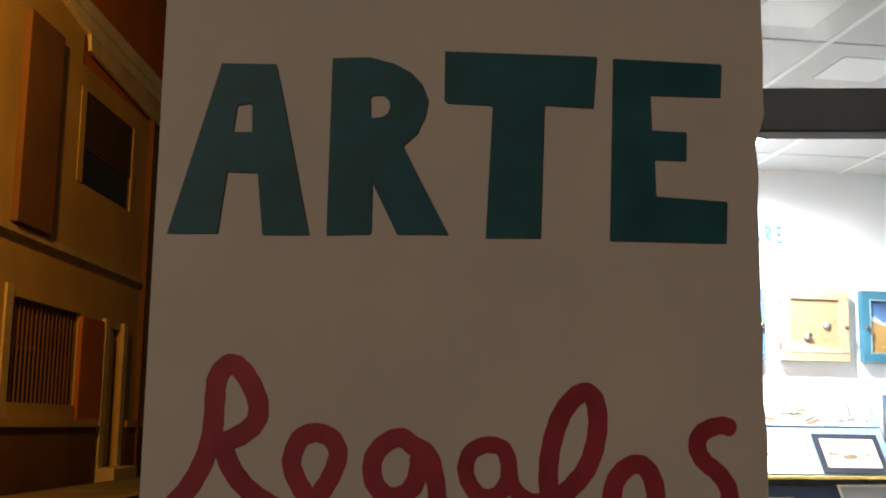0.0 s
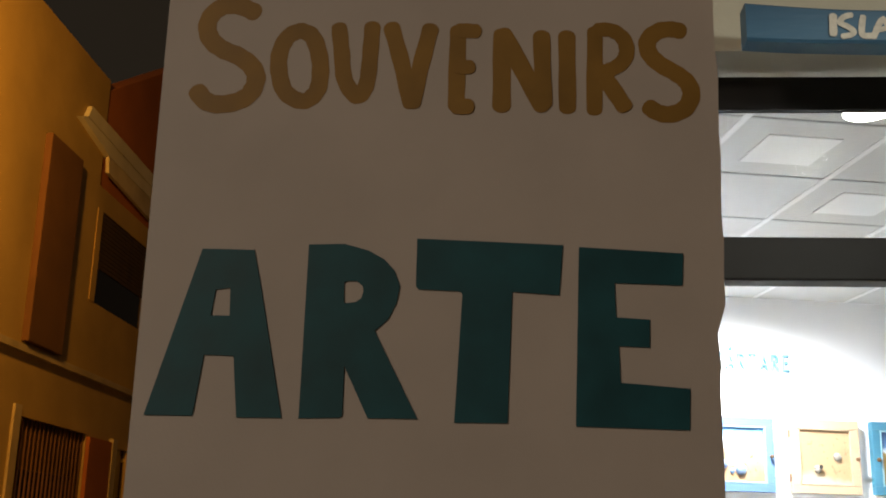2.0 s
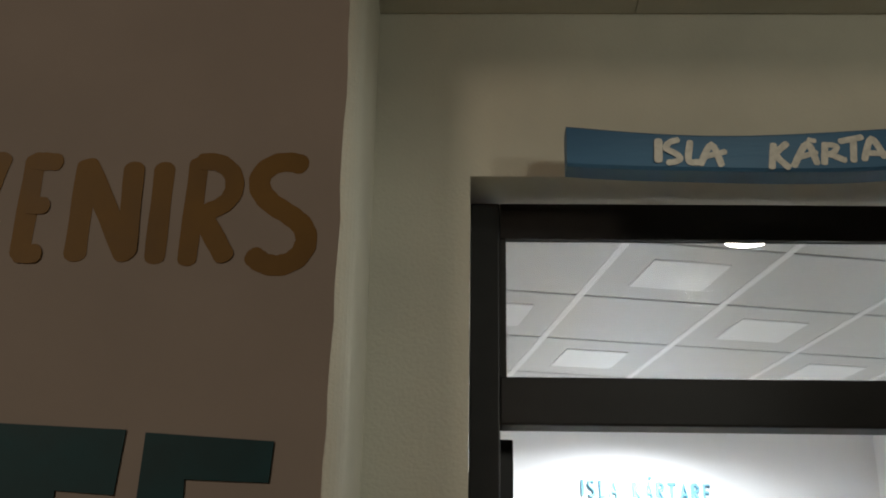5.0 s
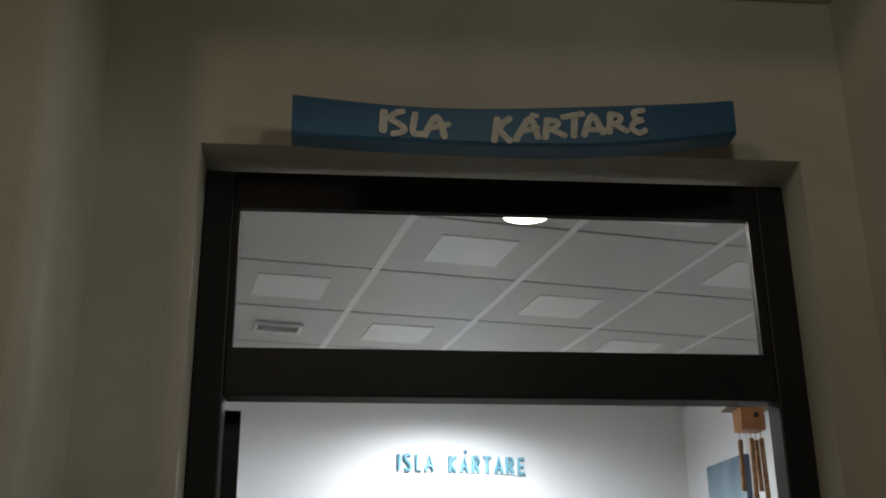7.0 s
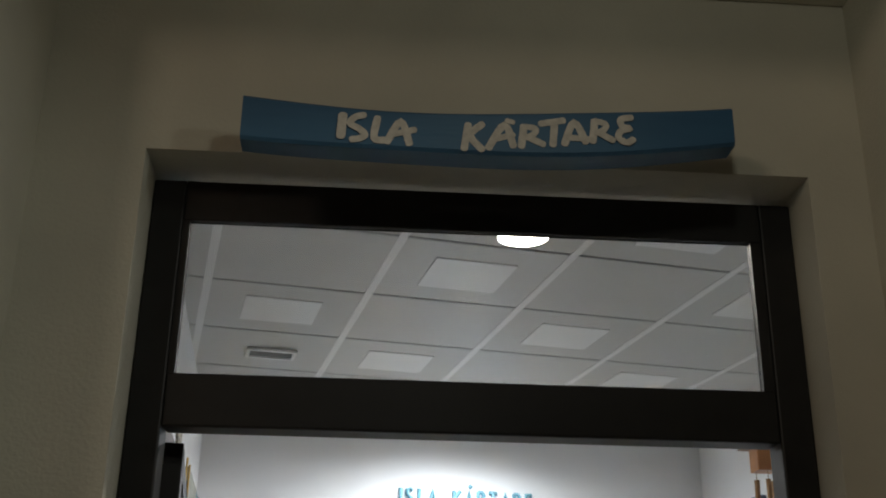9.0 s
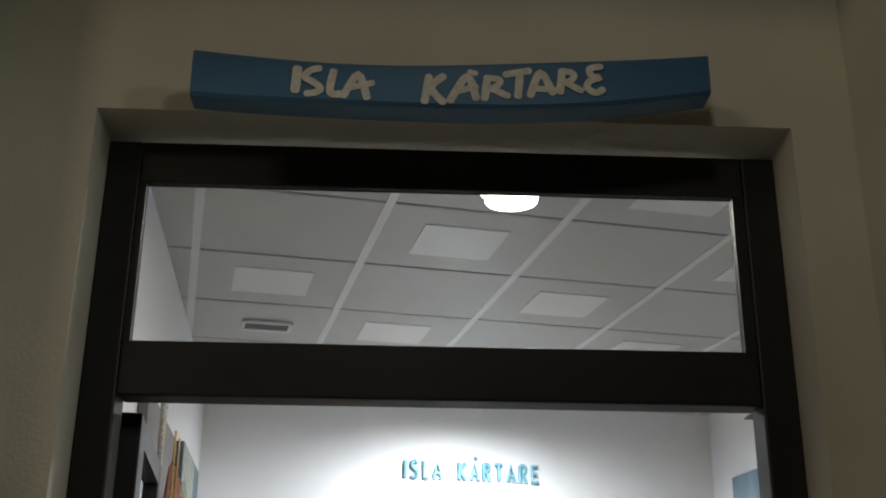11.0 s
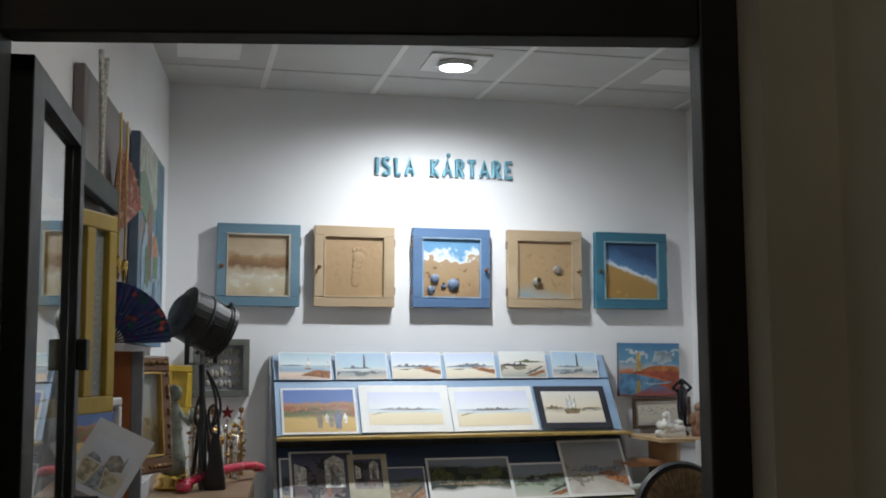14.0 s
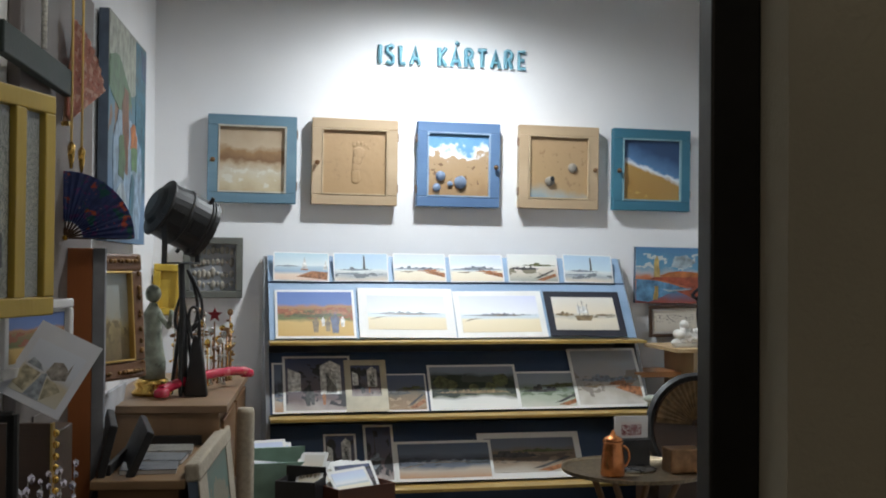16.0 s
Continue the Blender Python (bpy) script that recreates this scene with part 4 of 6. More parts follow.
for a, z, q in ((-0.05, -0.075, 0.7), (0.075, 0.0, 0.5)):
    bm = bmesh.new()
    ball(bm, (a, -0.017, z), 0.026, (1, q, 1))
    part("clay_pot", bm, mat("grey clay", (0.3, 0.27, 0.23), 0.6), pics[3], "grey clay pot", smooth=True)
part("pot_mouth", lathe([(0.013, 0), (0.014, 0.003)], 14), CHARCOAL, pics[3], "", pose(-0.042, -0.037, -0.062, 90, 0, 20))
for k in range(5):
    bm = bmesh.new()
    ball(bm, (-0.005 + 0.019 * k, -0.0125, 0.088 - 0.004 * k * k + 0.012 * k), 0.010 - 0.0012 * k, (1, 0.25, 1.4))
    part("toe_print", bm, FOOT, pics[1], smooth=True)
bm = bmesh.new()
for a, z, r in ((0.02, 0.045, 0.034), (0.012, 0.01, 0.027), (0.005, -0.025, 0.022), (0.004, -0.06, 0.024), (0.006, -0.085, 0.026)):
    ball(bm, (a, -0.012, z), r, (1, 0.07, 1))
part("sole_print", bm, FOOT, pics[1], smooth=True)

# blue wooden letters on the back wall
wl = thing("wall_lettering", MS @ pose(1.317, BACK - 0.014, 2.55), "light blue wooden letters fixed to the white wall", "sign")
xs = 0.006
for k, ch in enumerate("ISLA KARTARE"):
    if ch == " ":
        xs += 0.072
        continue
    w = {"I": 0.006, "L": 0.036, "S": 0.042}.get(ch, 0.046)
    lines = pen(ch, xs, 0.011, w, 0.092)
    if k == 6:
        lines += [[(xs + 0.024, 0.124), (xs + 0.036, 0.137)]]
    mesh_part("letter", tube_mesh("letter", lines, 0.0115, 1.15, False, 0), LETTER, wl)
    xs += w + {"I": 0.027, "A": 0.023}.get(ch, 0.0265)

# ---- print rack with three tiers
RX0, RX1, RM = 0.765, 2.60, 0.70
rack = thing("print_rack", MS, "pale blue tiered rack with gilded ledges, full of prints", "display rack")


def tier(y, z, height, colour):
    """A leaning board with a gilded ledge at its foot."""
    dy = height * RM
    bm = bmesh.new()
    vs = []
    for x in (RX0, RX1):
        vs.append([bm.verts.new(p) for p in ((x, y + 0.045, z), (x, y + 0.045 + dy, z + height), (x, y + 0.065 + dy, z + height), (x, y + 0.065, z))])
    for k in range(4):
        bm.faces.new((vs[0][k], vs[1][k], vs[1][(k + 1) % 4], vs[0][(k + 1) % 4]))
    bm.faces.new(vs[0][::-1])
    bm.faces.new(vs[1])
    bmesh.ops.recalc_face_normals(bm, faces=bm.faces[:])
    part("board", bm, colour, rack)
    part("ledge", boxes((RX0 - 0.005, RX1 + 0.005, y - 0.08, y + 0.062, z - 0.019, z - 0.004), bevel=0.002), GILT, rack, "gilded ledge")
    return lambda x, up: MS @ pose(x, y + 0.043 + up * RM, z + up) @ pose(0, 0, 0, -math.degrees(math.atan(RM)), 0, 0)


T1 = tier(3.61, 1.168, 0.40, BLUERACK)
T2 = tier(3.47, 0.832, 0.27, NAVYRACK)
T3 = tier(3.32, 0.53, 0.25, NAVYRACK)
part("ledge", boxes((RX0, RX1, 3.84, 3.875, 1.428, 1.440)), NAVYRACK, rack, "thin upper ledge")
for x in (RX0 - 0.02, RX1 + 0.002):
    bm = bmesh.new()
    a = [bm.verts.new((x, yy, zz)) for yy, zz in ((3.25, 0.0), (3.36, 0.52), (3.70, 1.16), (3.955, 1.565), (3.985, 1.565), (3.985, 0.0))]
    b = [bm.verts.new((v.co.x + 0.018, v.co.y, v.co.z)) for v in a]
    bm.faces.new(a)
    bm.faces.new(b[::-1])
    for k in range(6):
        bm.faces.new((a[k], b[k], b[(k + 1) % 6], a[(k + 1) % 6]))
    bmesh.ops.recalc_face_normals(bm, faces=bm.faces[:])
    part("side", bm, GREYSIDE, rack, "grey side panel")
part("back_board", boxes((RX0, RX1, 3.97, 3.984, 0.02, 1.5)), GREYSIDE, rack)
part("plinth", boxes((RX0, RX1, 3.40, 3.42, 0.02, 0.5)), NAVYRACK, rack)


def print_sheet(m, w, h, art, label, mat_w=0.02, rim=None, foot=0.0):
    """A mounted print standing on its lower edge: backing sheet, picture, sometimes a dark frame."""
    ob = thing("print", m, label, "print", "prints on the rack")
    part("mount", boxes((-w / 2, w / 2, -0.004, 0.0, 0, h)), PAPER if rim is None else rim, ob)
    e = mat_w
    part("picture", boxes((-w / 2 + e, w / 2 - e, -0.0052, -0.0041, e + foot, h - e)), art, ob)
    return ob


def ink(ob, w, h, e, foot, colour, shapes):
    """Brushed shapes on a print, each an outline in parts of the picture's width and height."""
    for pts in shapes:
        bm = bmesh.new()
        a = [bm.verts.new((-w / 2 + e + (w - 2 * e) * px, -0.0056, e + foot + (h - 2 * e - foot) * pz)) for px, pz in pts]
        b = [bm.verts.new((v.co.x, -0.0053, v.co.z)) for v in a]
        bm.faces.new(a)
        for k in range(len(a)):
            bm.faces.new((a[k], b[k], b[(k + 1) % len(a)], a[(k + 1) % len(a)]))
        bmesh.ops.recalc_face_normals(bm, faces=bm.faces[:])
        part("brushwork", bm, mat("brush " + colour, INKS[colour], 0.4, vary=0.3, scale=60, bump=0.0), ob)


INKS = {"slate": (0.24, 0.28, 0.33), "dark": (0.07, 0.07, 0.07), "rust": (0.42, 0.17, 0.07), "sand": (0.55, 0.38, 0.2), "white": (0.8, 0.8, 0.78), "navy": (0.05, 0.07, 0.16), "olive": (0.12, 0.13, 0.05), "umber": (0.25, 0.18, 0.1), "taupe": (0.42, 0.38, 0.34), "straw": (0.62, 0.55, 0.38), "mist": (0.42, 0.46, 0.52)}


def skyline(x0, x1, z, rise, steps, seed):
    """A low irregular roofline on a shore."""
    rnd = random.Random(seed)
    pts = [(x0, z)]
    for i in range(steps):
        a, b = x0 + (x1 - x0) * (i + 0.1) / steps, x0 + (x1 - x0) * (i + 0.9) / steps
        up = z + rise * (0.25 + 0.75 * rnd.random()) * math.sin(math.pi * (i + 0.7) / (steps + 0.4))
        pts += [(a, up * 0.5 + z * 0.5), ((a + b) / 2, up), (b, up * 0.6 + z * 0.4)] if rnd.random() < 0.5 else [(a, up), (b, up + rise * 0.1 * rnd.random())]
    return pts + [(x1, z), ((x0 + x1) / 2, z - rise * 0.18)]


def figure(x, z, s):
    return [(x - 0.13 * s, z), (x - 0.16 * s, z + 0.6 * s), (x - 0.2 * s, z + 1.05 * s), (x - 0.07 * s, z + 1.15 * s), (x - 0.06 * s, z + 1.45 * s), (x + 0.06 * s, z + 1.45 * s), (x + 0.08 * s, z + 1.15 * s), (x + 0.19 * s, z + 1.0 * s), (x + 0.14 * s, z + 0.5 * s), (x + 0.12 * s, z)]


def drawn(ob, w, h, e, kind, seed, foot=0.0):
    go = lambda colour, shapes: ink(ob, w, h, e, foot, colour, shapes)
    if kind == "town":
        go("slate", [skyline(0.04, 0.97, 0.44, 0.16, 13, seed)])
        go("rust", [skyline(0.45 + 0.02 * (seed % 5), 0.9, 0.36, 0.12, 7, seed + 1), [(0.6, 0.3), (1.0, 0.12), (1.0, 0.3), (0.75, 0.36)]])
        go("umber", [[(0.1, 0.33), (0.4, 0.36), (0.3, 0.3)]])
    elif kind == "boats":
        go("white", [[(0.5, 0.42), (0.56, 0.86), (0.62, 0.42)], [(0.9, 0.4), (0.97, 0.8), (0.985, 0.4)]])
        go("rust", [[(0.4, 0.12), (0.98, 0.02), (1.0, 0.3), (0.7, 0.34)], [(0.48, 0.41), (0.63, 0.41), (0.61, 0.36), (0.5, 0.36)]])
        go("slate", [skyline(0.0, 0.45, 0.5, 0.07, 8, seed)])
    elif kind == "tower":
        x = 0.33 if seed % 2 else 0.56
        go("dark", [[(x - 0.022, 0.42), (x - 0.014, 0.86), (x + 0.014, 0.86), (x + 0.022, 0.42)], [(x - 0.02, 0.86), (x, 0.95), (x + 0.02, 0.86)]])
        go("slate", [skyline(0.08, 0.7, 0.38, 0.13, 9, seed), [(0.0, 0.25), (0.5, 0.3), (0.3, 0.2)]])
    elif kind == "harbour":
        go("dark", [skyline(0.0, 0.62, 0.46, 0.2, 9, seed), [(0.5, 0.1), (0.62, 0.13), (0.95, 0.42), (0.9, 0.44)]])
        go("rust", [[(0.55, 0.05), (0.95, 0.3), (0.98, 0.2), (0.7, 0.02)]])
        go("olive", [skyline(0.3, 0.98, 0.6, 0.13, 6, seed + 3)])
    elif kind == "beach":
        go("slate", [skyline(0.03, 0.97, 0.455, 0.085, 24, seed)])
        go("umber", [skyline(0.2, 0.8, 0.44, 0.05, 12, seed + 2), [(0.02, 0.28), (0.18, 0.36), (0.3, 0.4), (0.12, 0.36)]])
    elif kind == "ship":
        go("umber", [[(0.33, 0.42), (0.36, 0.28), (0.58, 0.28), (0.63, 0.44)], skyline(0.03, 0.32, 0.44, 0.14, 4, seed), skyline(0.66, 0.97, 0.44, 0.1, 4, seed + 1)])
        go("dark", [[(x - 0.005, 0.42), (x - 0.004, t), (x + 0.004, t), (x + 0.005, 0.42)] for x, t in ((0.41, 0.78), (0.48, 0.9), (0.55, 0.8))])
        go("white", [[(x - 0.05, 0.5), (x - 0.035, 0.72), (x + 0.03, 0.72), (x + 0.04, 0.5)] for x in (0.42, 0.5)])
    elif kind == "village":
        go("rust", [skyline(0.0, 1.0, 0.5, 0.17, 11, seed)])
        go("olive", [skyline(0.0, 0.98, 0.44, 0.14, 15, seed + 1)])
        go("umber", [figure(0.5, 0.08, 0.24), figure(0.66, 0.1, 0.2)])
        go("navy", [figure(0.76, 0.06, 0.33)])
        go("white", [figure(0.6, 0.22, 0.14), figure(0.86, 0.2, 0.16)])
    elif kind == "arch":
        go("white", [[(0.55, 0.3), (0.55, 0.85), (0.72, 0.95), (0.88, 0.85), (0.88, 0.3)], [(0.04, 0.35), (0.04, 0.8), (0.24, 0.7), (0.24, 0.35)]])
        go("dark", [[(0.64, 0.32), (0.64, 0.7), (0.72, 0.78), (0.8, 0.7), (0.8, 0.32)], figure(0.35, 0.08, 0.22), figure(0.42, 0.1, 0.2)])
        go("rust", [figure(0.6, 0.1, 0.16)])
    elif kind == "trees":
        rnd = random.Random(seed)
        go("olive", [[(x + r * math.cos(a) * (0.8 + 0.3 * rnd.random()), z + 1.6 * r * math.sin(a) * (0.8 + 0.3 * rnd.random())) for a in [6.283 * i / 11 for i in range(11)]] for x, z, r in ((0.12, 0.62, 0.1), (0.24, 0.55, 0.08), (0.84, 0.66, 0.1), (0.7, 0.5, 0.07), (0.5, 0.48, 0.06))])
        go("umber", [skyline(0.05, 0.95, 0.36, 0.12, 18, seed)])


random.seed(11)
for k in range(6):
    x = 0.925 + 0.297 * k
    art, what = ((WATER[1], "bay"), (WATER[3], "lighthouse"), (WATER[0], "seaside town"), (WATER[0], "rocky shore"), (WATER[2], "harbour wall"), (WATER[3], "lighthouse at sea"))[k]
    wd = 0.275 + random.uniform(-0.008, 0.008)
    ob = print_sheet(MS @ pose(x, 3.836, 1.441, -24 + random.uniform(-2, 2), random.uniform(-1.2, 1.2), 0), wd, 0.155, art, f"small watercolour print of a {what} in a clear sleeve", 0.006)
    drawn(ob, wd, 0.155, 0.006, ("boats", "tower", "town", "town", "harbour", "tower")[k], 3 + k)
ob = print_sheet(T1(0.985, 0.002) @ pose(0, -0.004, 0), 0.385, 0.275, VILLAGE, "colourful print of people below a village", 0.012)
drawn(ob, 0.385, 0.275, 0.012, "village", 21, 0.0)
ob = print_sheet(T1(1.43, 0.001) @ pose(0, -0.008, 0, 0, 0.6, 0), 0.475, 0.285, LONGBEACH, "watercolour print of a long sandy beach", 0.045)
drawn(ob, 0.475, 0.285, 0.045, "beach", 22, 0.0)
ob = print_sheet(T1(1.905, 0.002) @ pose(0, -0.004, 0, 0, -0.4, 0), 0.46, 0.272, LONGBEACH, "watercolour print of a beach with a village", 0.03)
drawn(ob, 0.46, 0.272, 0.03, "beach", 23, 0.0)
ob = print_sheet(T1(2.345, 0.002) @ pose(0, -0.012, 0, 0, 0.5, 0), 0.40, 0.265, SHIP, "sepia print of a sailing ship in a dark mount", 0.035, mat("dark blue mount", (0.02, 0.022, 0.035), 0.5))
drawn(ob, 0.40, 0.265, 0.035, "ship", 24, 0.0)
ob = print_sheet(T2(0.84, 0.001) @ pose(0, -0.003, 0), 0.13, 0.27, SHADEDBAY, "narrow print of a tower", 0.01)
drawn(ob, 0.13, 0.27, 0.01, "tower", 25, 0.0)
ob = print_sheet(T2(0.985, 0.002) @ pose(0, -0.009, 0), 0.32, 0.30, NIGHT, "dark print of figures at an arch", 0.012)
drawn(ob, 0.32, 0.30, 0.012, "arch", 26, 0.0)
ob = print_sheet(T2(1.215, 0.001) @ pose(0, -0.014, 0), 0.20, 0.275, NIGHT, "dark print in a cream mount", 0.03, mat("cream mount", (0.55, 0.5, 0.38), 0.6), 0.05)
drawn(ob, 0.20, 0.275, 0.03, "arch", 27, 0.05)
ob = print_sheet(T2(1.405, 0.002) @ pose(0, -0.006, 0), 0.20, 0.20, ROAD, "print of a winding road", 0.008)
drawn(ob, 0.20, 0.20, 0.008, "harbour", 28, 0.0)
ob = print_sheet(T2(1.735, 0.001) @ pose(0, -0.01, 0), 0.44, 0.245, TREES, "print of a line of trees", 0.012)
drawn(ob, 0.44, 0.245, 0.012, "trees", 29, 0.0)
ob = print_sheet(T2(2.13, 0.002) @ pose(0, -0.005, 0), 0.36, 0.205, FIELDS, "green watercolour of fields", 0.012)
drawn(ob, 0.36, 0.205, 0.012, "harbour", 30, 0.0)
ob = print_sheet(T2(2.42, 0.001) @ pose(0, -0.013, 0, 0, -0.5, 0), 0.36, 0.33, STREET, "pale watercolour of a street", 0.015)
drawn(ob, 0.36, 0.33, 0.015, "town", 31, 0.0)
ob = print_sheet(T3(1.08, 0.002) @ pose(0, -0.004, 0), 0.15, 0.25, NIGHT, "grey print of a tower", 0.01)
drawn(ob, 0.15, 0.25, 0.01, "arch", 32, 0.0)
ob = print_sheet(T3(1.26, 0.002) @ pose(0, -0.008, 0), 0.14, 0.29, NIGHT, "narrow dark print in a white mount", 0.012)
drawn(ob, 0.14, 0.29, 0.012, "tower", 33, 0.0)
ob = print_sheet(T3(1.56, 0.001) @ pose(0, -0.012, 0), 0.46, 0.20, SHADEDBAY, "print of a dark bay and sand", 0.014)
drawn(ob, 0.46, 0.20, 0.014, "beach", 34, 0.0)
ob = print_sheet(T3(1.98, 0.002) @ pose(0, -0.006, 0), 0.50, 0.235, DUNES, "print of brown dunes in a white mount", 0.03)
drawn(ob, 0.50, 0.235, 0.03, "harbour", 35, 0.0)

# ---- pictures beside the rack
def canvas_picture(name, m, w, h, d, art, label, cat="painting"):
    ob = thing(name, m, label, cat)
    part("canvas", boxes((-w / 2, w / 2, -0.002, 0.0, -h / 2, h / 2)), art, ob)
    part("stretcher", boxes((-w / 2, w / 2, 0.0005, d, -h / 2, h / 2)), mat("raw canvas edge", (0.12, 0.16, 0.22), 0.8), ob)
    return ob


def framed_picture(name, m, w, h, b, d, art, frame_mat, label, mount=0.0, group=""):
    ob = thing(name, m, label, "framed picture", group)
    for r in frame_rails(w, h, b, -d, 0.0):
        part("rail", boxes(r, bevel=min(0.006, b * 0.2)), frame_mat, ob)
    part("picture", boxes((-w / 2 + mount, w / 2 - mount, -0.008, -0.005, -h / 2 + mount, h / 2 - mount)), art, ob)
    part("mount", boxes((-w / 2, w / 2, -0.0045, -0.001, -h / 2, h / 2)), PAPER, ob)
    return ob


op = canvas_picture("oil_painting", MS @ pose(2.90, BACK - 0.032, 1.482, 0, 0.6, 0), 0.37, 0.30, 0.03, LIGHTHOUSE, "small oil painting of a harbour at sunset")
OIL_SHAPES = (
    ("cloud", [(0.55, 0.66), (0.6, 0.84), (0.78, 0.88), (0.92, 0.74), (0.78, 0.62)]),
    ("water", [(0.0, 0.04), (0.0, 0.42), (0.34, 0.40), (0.86, 0.25), (0.5, 0.16), (0.2, 0.02)]),
    ("brick", [(0.12, 0.42), (0.4, 0.48), (1.0, 0.46), (1.0, 0.04), (0.62, 0.22), (0.9, 0.27), (0.45, 0.40)]),
    ("orange", [(0.3, 0.48), (0.62, 0.58), (0.96, 0.55), (0.98, 0.48), (0.6, 0.46)]),
    ("gold", [(0.27, 0.46), (0.29, 0.78), (0.32, 0.84), (0.35, 0.78), (0.37, 0.46)]),
    ("gold", [(0.28, 0.06), (0.29, 0.3), (0.35, 0.3), (0.34, 0.06)]),
    ("cloud", [(0.42, 0.24), (0.84, 0.27), (0.86, 0.25), (0.5, 0.21)]))
framed_picture("framed_sketch", MS @ pose(2.965, BACK - 0.035, 1.238, 0, -1, 0), 0.32, 0.135, 0.018, 0.02, SKETCH, DARKOAK, "ink sketch in a thin dark frame", 0.012)
rl = thing("relief_box", MS @ pose(0.50, BACK - 0.004, 1.505), "grey green shallow box with carved relief", "relief")
for r in frame_rails(0.22, 0.23, 0.034, -0.06, 0.0):
    part("rail", boxes(r, bevel=0.004), mat("grey green paint", (0.14, 0.145, 0.125), 0.6), rl)
part("back", boxes((-0.11, 0.11, -0.012, -0.001, -0.115, 0.115)), GREYSIDE, rl)
random.seed(3)
for i in range(9):
    for j in range(4):
        bm = bmesh.new()
        ball(bm, (-0.09 + 0.0225 * i, -0.014, -0.085 + 0.055 * j + random.uniform(-0.008, 0.008)), random.uniform(0.008, 0.016), (1, 0.6, random.uniform(1, 2)), 1)
        part("carved_piece", bm, mat("stone relief", (0.36, 0.33, 0.28), 0.8), rl, smooth=True)
framed_picture("yellow_frame", MS @ pose(0.285, BACK - 0.03, 1.395, 0, 3, 0), 0.075, 0.18, 0.035, 0.03, mat("yellow panel", (0.55, 0.38, 0.05), 0.6), mat("bright yellow paint", (0.62, 0.42, 0.045), 0.5), "bright yellow painted small frame")

# side walls: pictures face into the room
FACE = pose(0, 0, 0, 0, 0, 90)
tp = canvas_picture("tall_painting", MW @ pose(0.045, -1.0, 2.03) @ FACE, 0.84, 0.85, 0.035, MERMAID, "tall blue green oil painting of figures in water")
canvas_picture("tall_painting", MW @ pose(2.93, -0.34, 2.13) @ pose(0, 0, 0, 0, 0, -90), 0.50, 0.90, 0.03, DEEPBLUE, "tall deep blue abstract painting")
STROKES = {"cream": (0.40, 0.42, 0.34), "moss": (0.10, 0.20, 0.10), "teal": (0.05, 0.17, 0.24), "ice": (0.30, 0.42, 0.55), "chestnut": (0.22, 0.09, 0.04), "orange": (0.50, 0.17, 0.05), "leaf": (0.14, 0.28, 0.12), "dusk": (0.06, 0.10, 0.20), "gold": (0.62, 0.45, 0.16), "brick": (0.42, 0.09, 0.04), "cloud": (0.45, 0.55, 0.60), "water": (0.12, 0.30, 0.50)}


def stroke(owner, w, h, colour, pts, lift):
    """A broad patch of oil paint with an uneven rim, given in parts of the canvas's width and height."""
    rnd = random.Random(len(pts) + int(1000 * pts[0][0]))
    ring = []
    for i in range(len(pts)):
        (ax, az), (bx, bz) = pts[i], pts[(i + 1) % len(pts)]
        ring += [(ax + (bx - ax) * u + rnd.uniform(-0.012, 0.012), az + (bz - az) * u + rnd.uniform(-0.012, 0.012)) for u in (0, 0.34, 0.67)]
    bm = bmesh.new()
    a = [bm.verts.new((w * (min(0.99, max(0.01, px)) - 0.5), -0.0025 - lift, h * (min(0.99, max(0.01, pz)) - 0.5))) for px, pz in ring]
    b = [bm.verts.new((v.co.x, -0.002, v.co.z)) for v in a]
    bm.faces.new(a)
    for k in range(len(a)):
        bm.faces.new((a[k], b[k], b[(k + 1) % len(a)], a[(k + 1) % len(a)]))
    bmesh.ops.recalc_face_normals(bm, faces=bm.faces[:])
    part("brushwork", bm, mat("oil " + colour, STROKES[colour], 0.45, vary=0.3, scale=18, bump=0.5, fine=70), owner)


for k, (colour, pts) in enumerate((
        ("cream", [(0.0, 0.80), (0.0, 1.0), (0.68, 1.0), (0.70, 0.72), (0.45, 0.70)]),
        ("teal", [(0.70, 0.35), (0.68, 1.0), (1.0, 1.0), (1.0, 0.30), (0.86, 0.22)]),
        ("dusk", [(0.86, 0.84), (0.84, 0.97), (1.0, 0.97), (1.0, 0.82)]),
        ("moss", [(0.0, 0.66), (0.02, 0.80), (0.22, 0.84), (0.52, 0.72), (0.56, 0.64), (0.3, 0.58)]),
        ("ice", [(0.12, 0.20), (0.10, 0.46), (0.24, 0.60), (0.6, 0.58), (0.84, 0.48), (0.9, 0.3), (0.8, 0.02), (0.4, 0.02)]),
        ("chestnut", [(0.34, 0.34), (0.30, 0.62), (0.38, 0.72), (0.48, 0.70), (0.50, 0.50), (0.46, 0.32)]),
        ("orange", [(0.54, 0.44), (0.54, 0.55), (0.64, 0.58), (0.72, 0.52), (0.70, 0.43)]),
        ("leaf", [(0.58, 0.35), (0.56, 0.45), (0.72, 0.46), (0.72, 0.36)]),
        ("moss", [(0.24, 0.30), (0.22, 0.46), (0.34, 0.50), (0.40, 0.36), (0.36, 0.28)]),
        ("teal", [(0.50, 0.12), (0.56, 0.32), (0.66, 0.32), (0.60, 0.10)]),
        ("cloud", [(0.2, 0.04), (0.14, 0.2), (0.34, 0.28), (0.48, 0.14), (0.4, 0.03)]))):
    stroke(tp, 0.84, 0.85, colour, pts, 0.0004 * (k + 1))
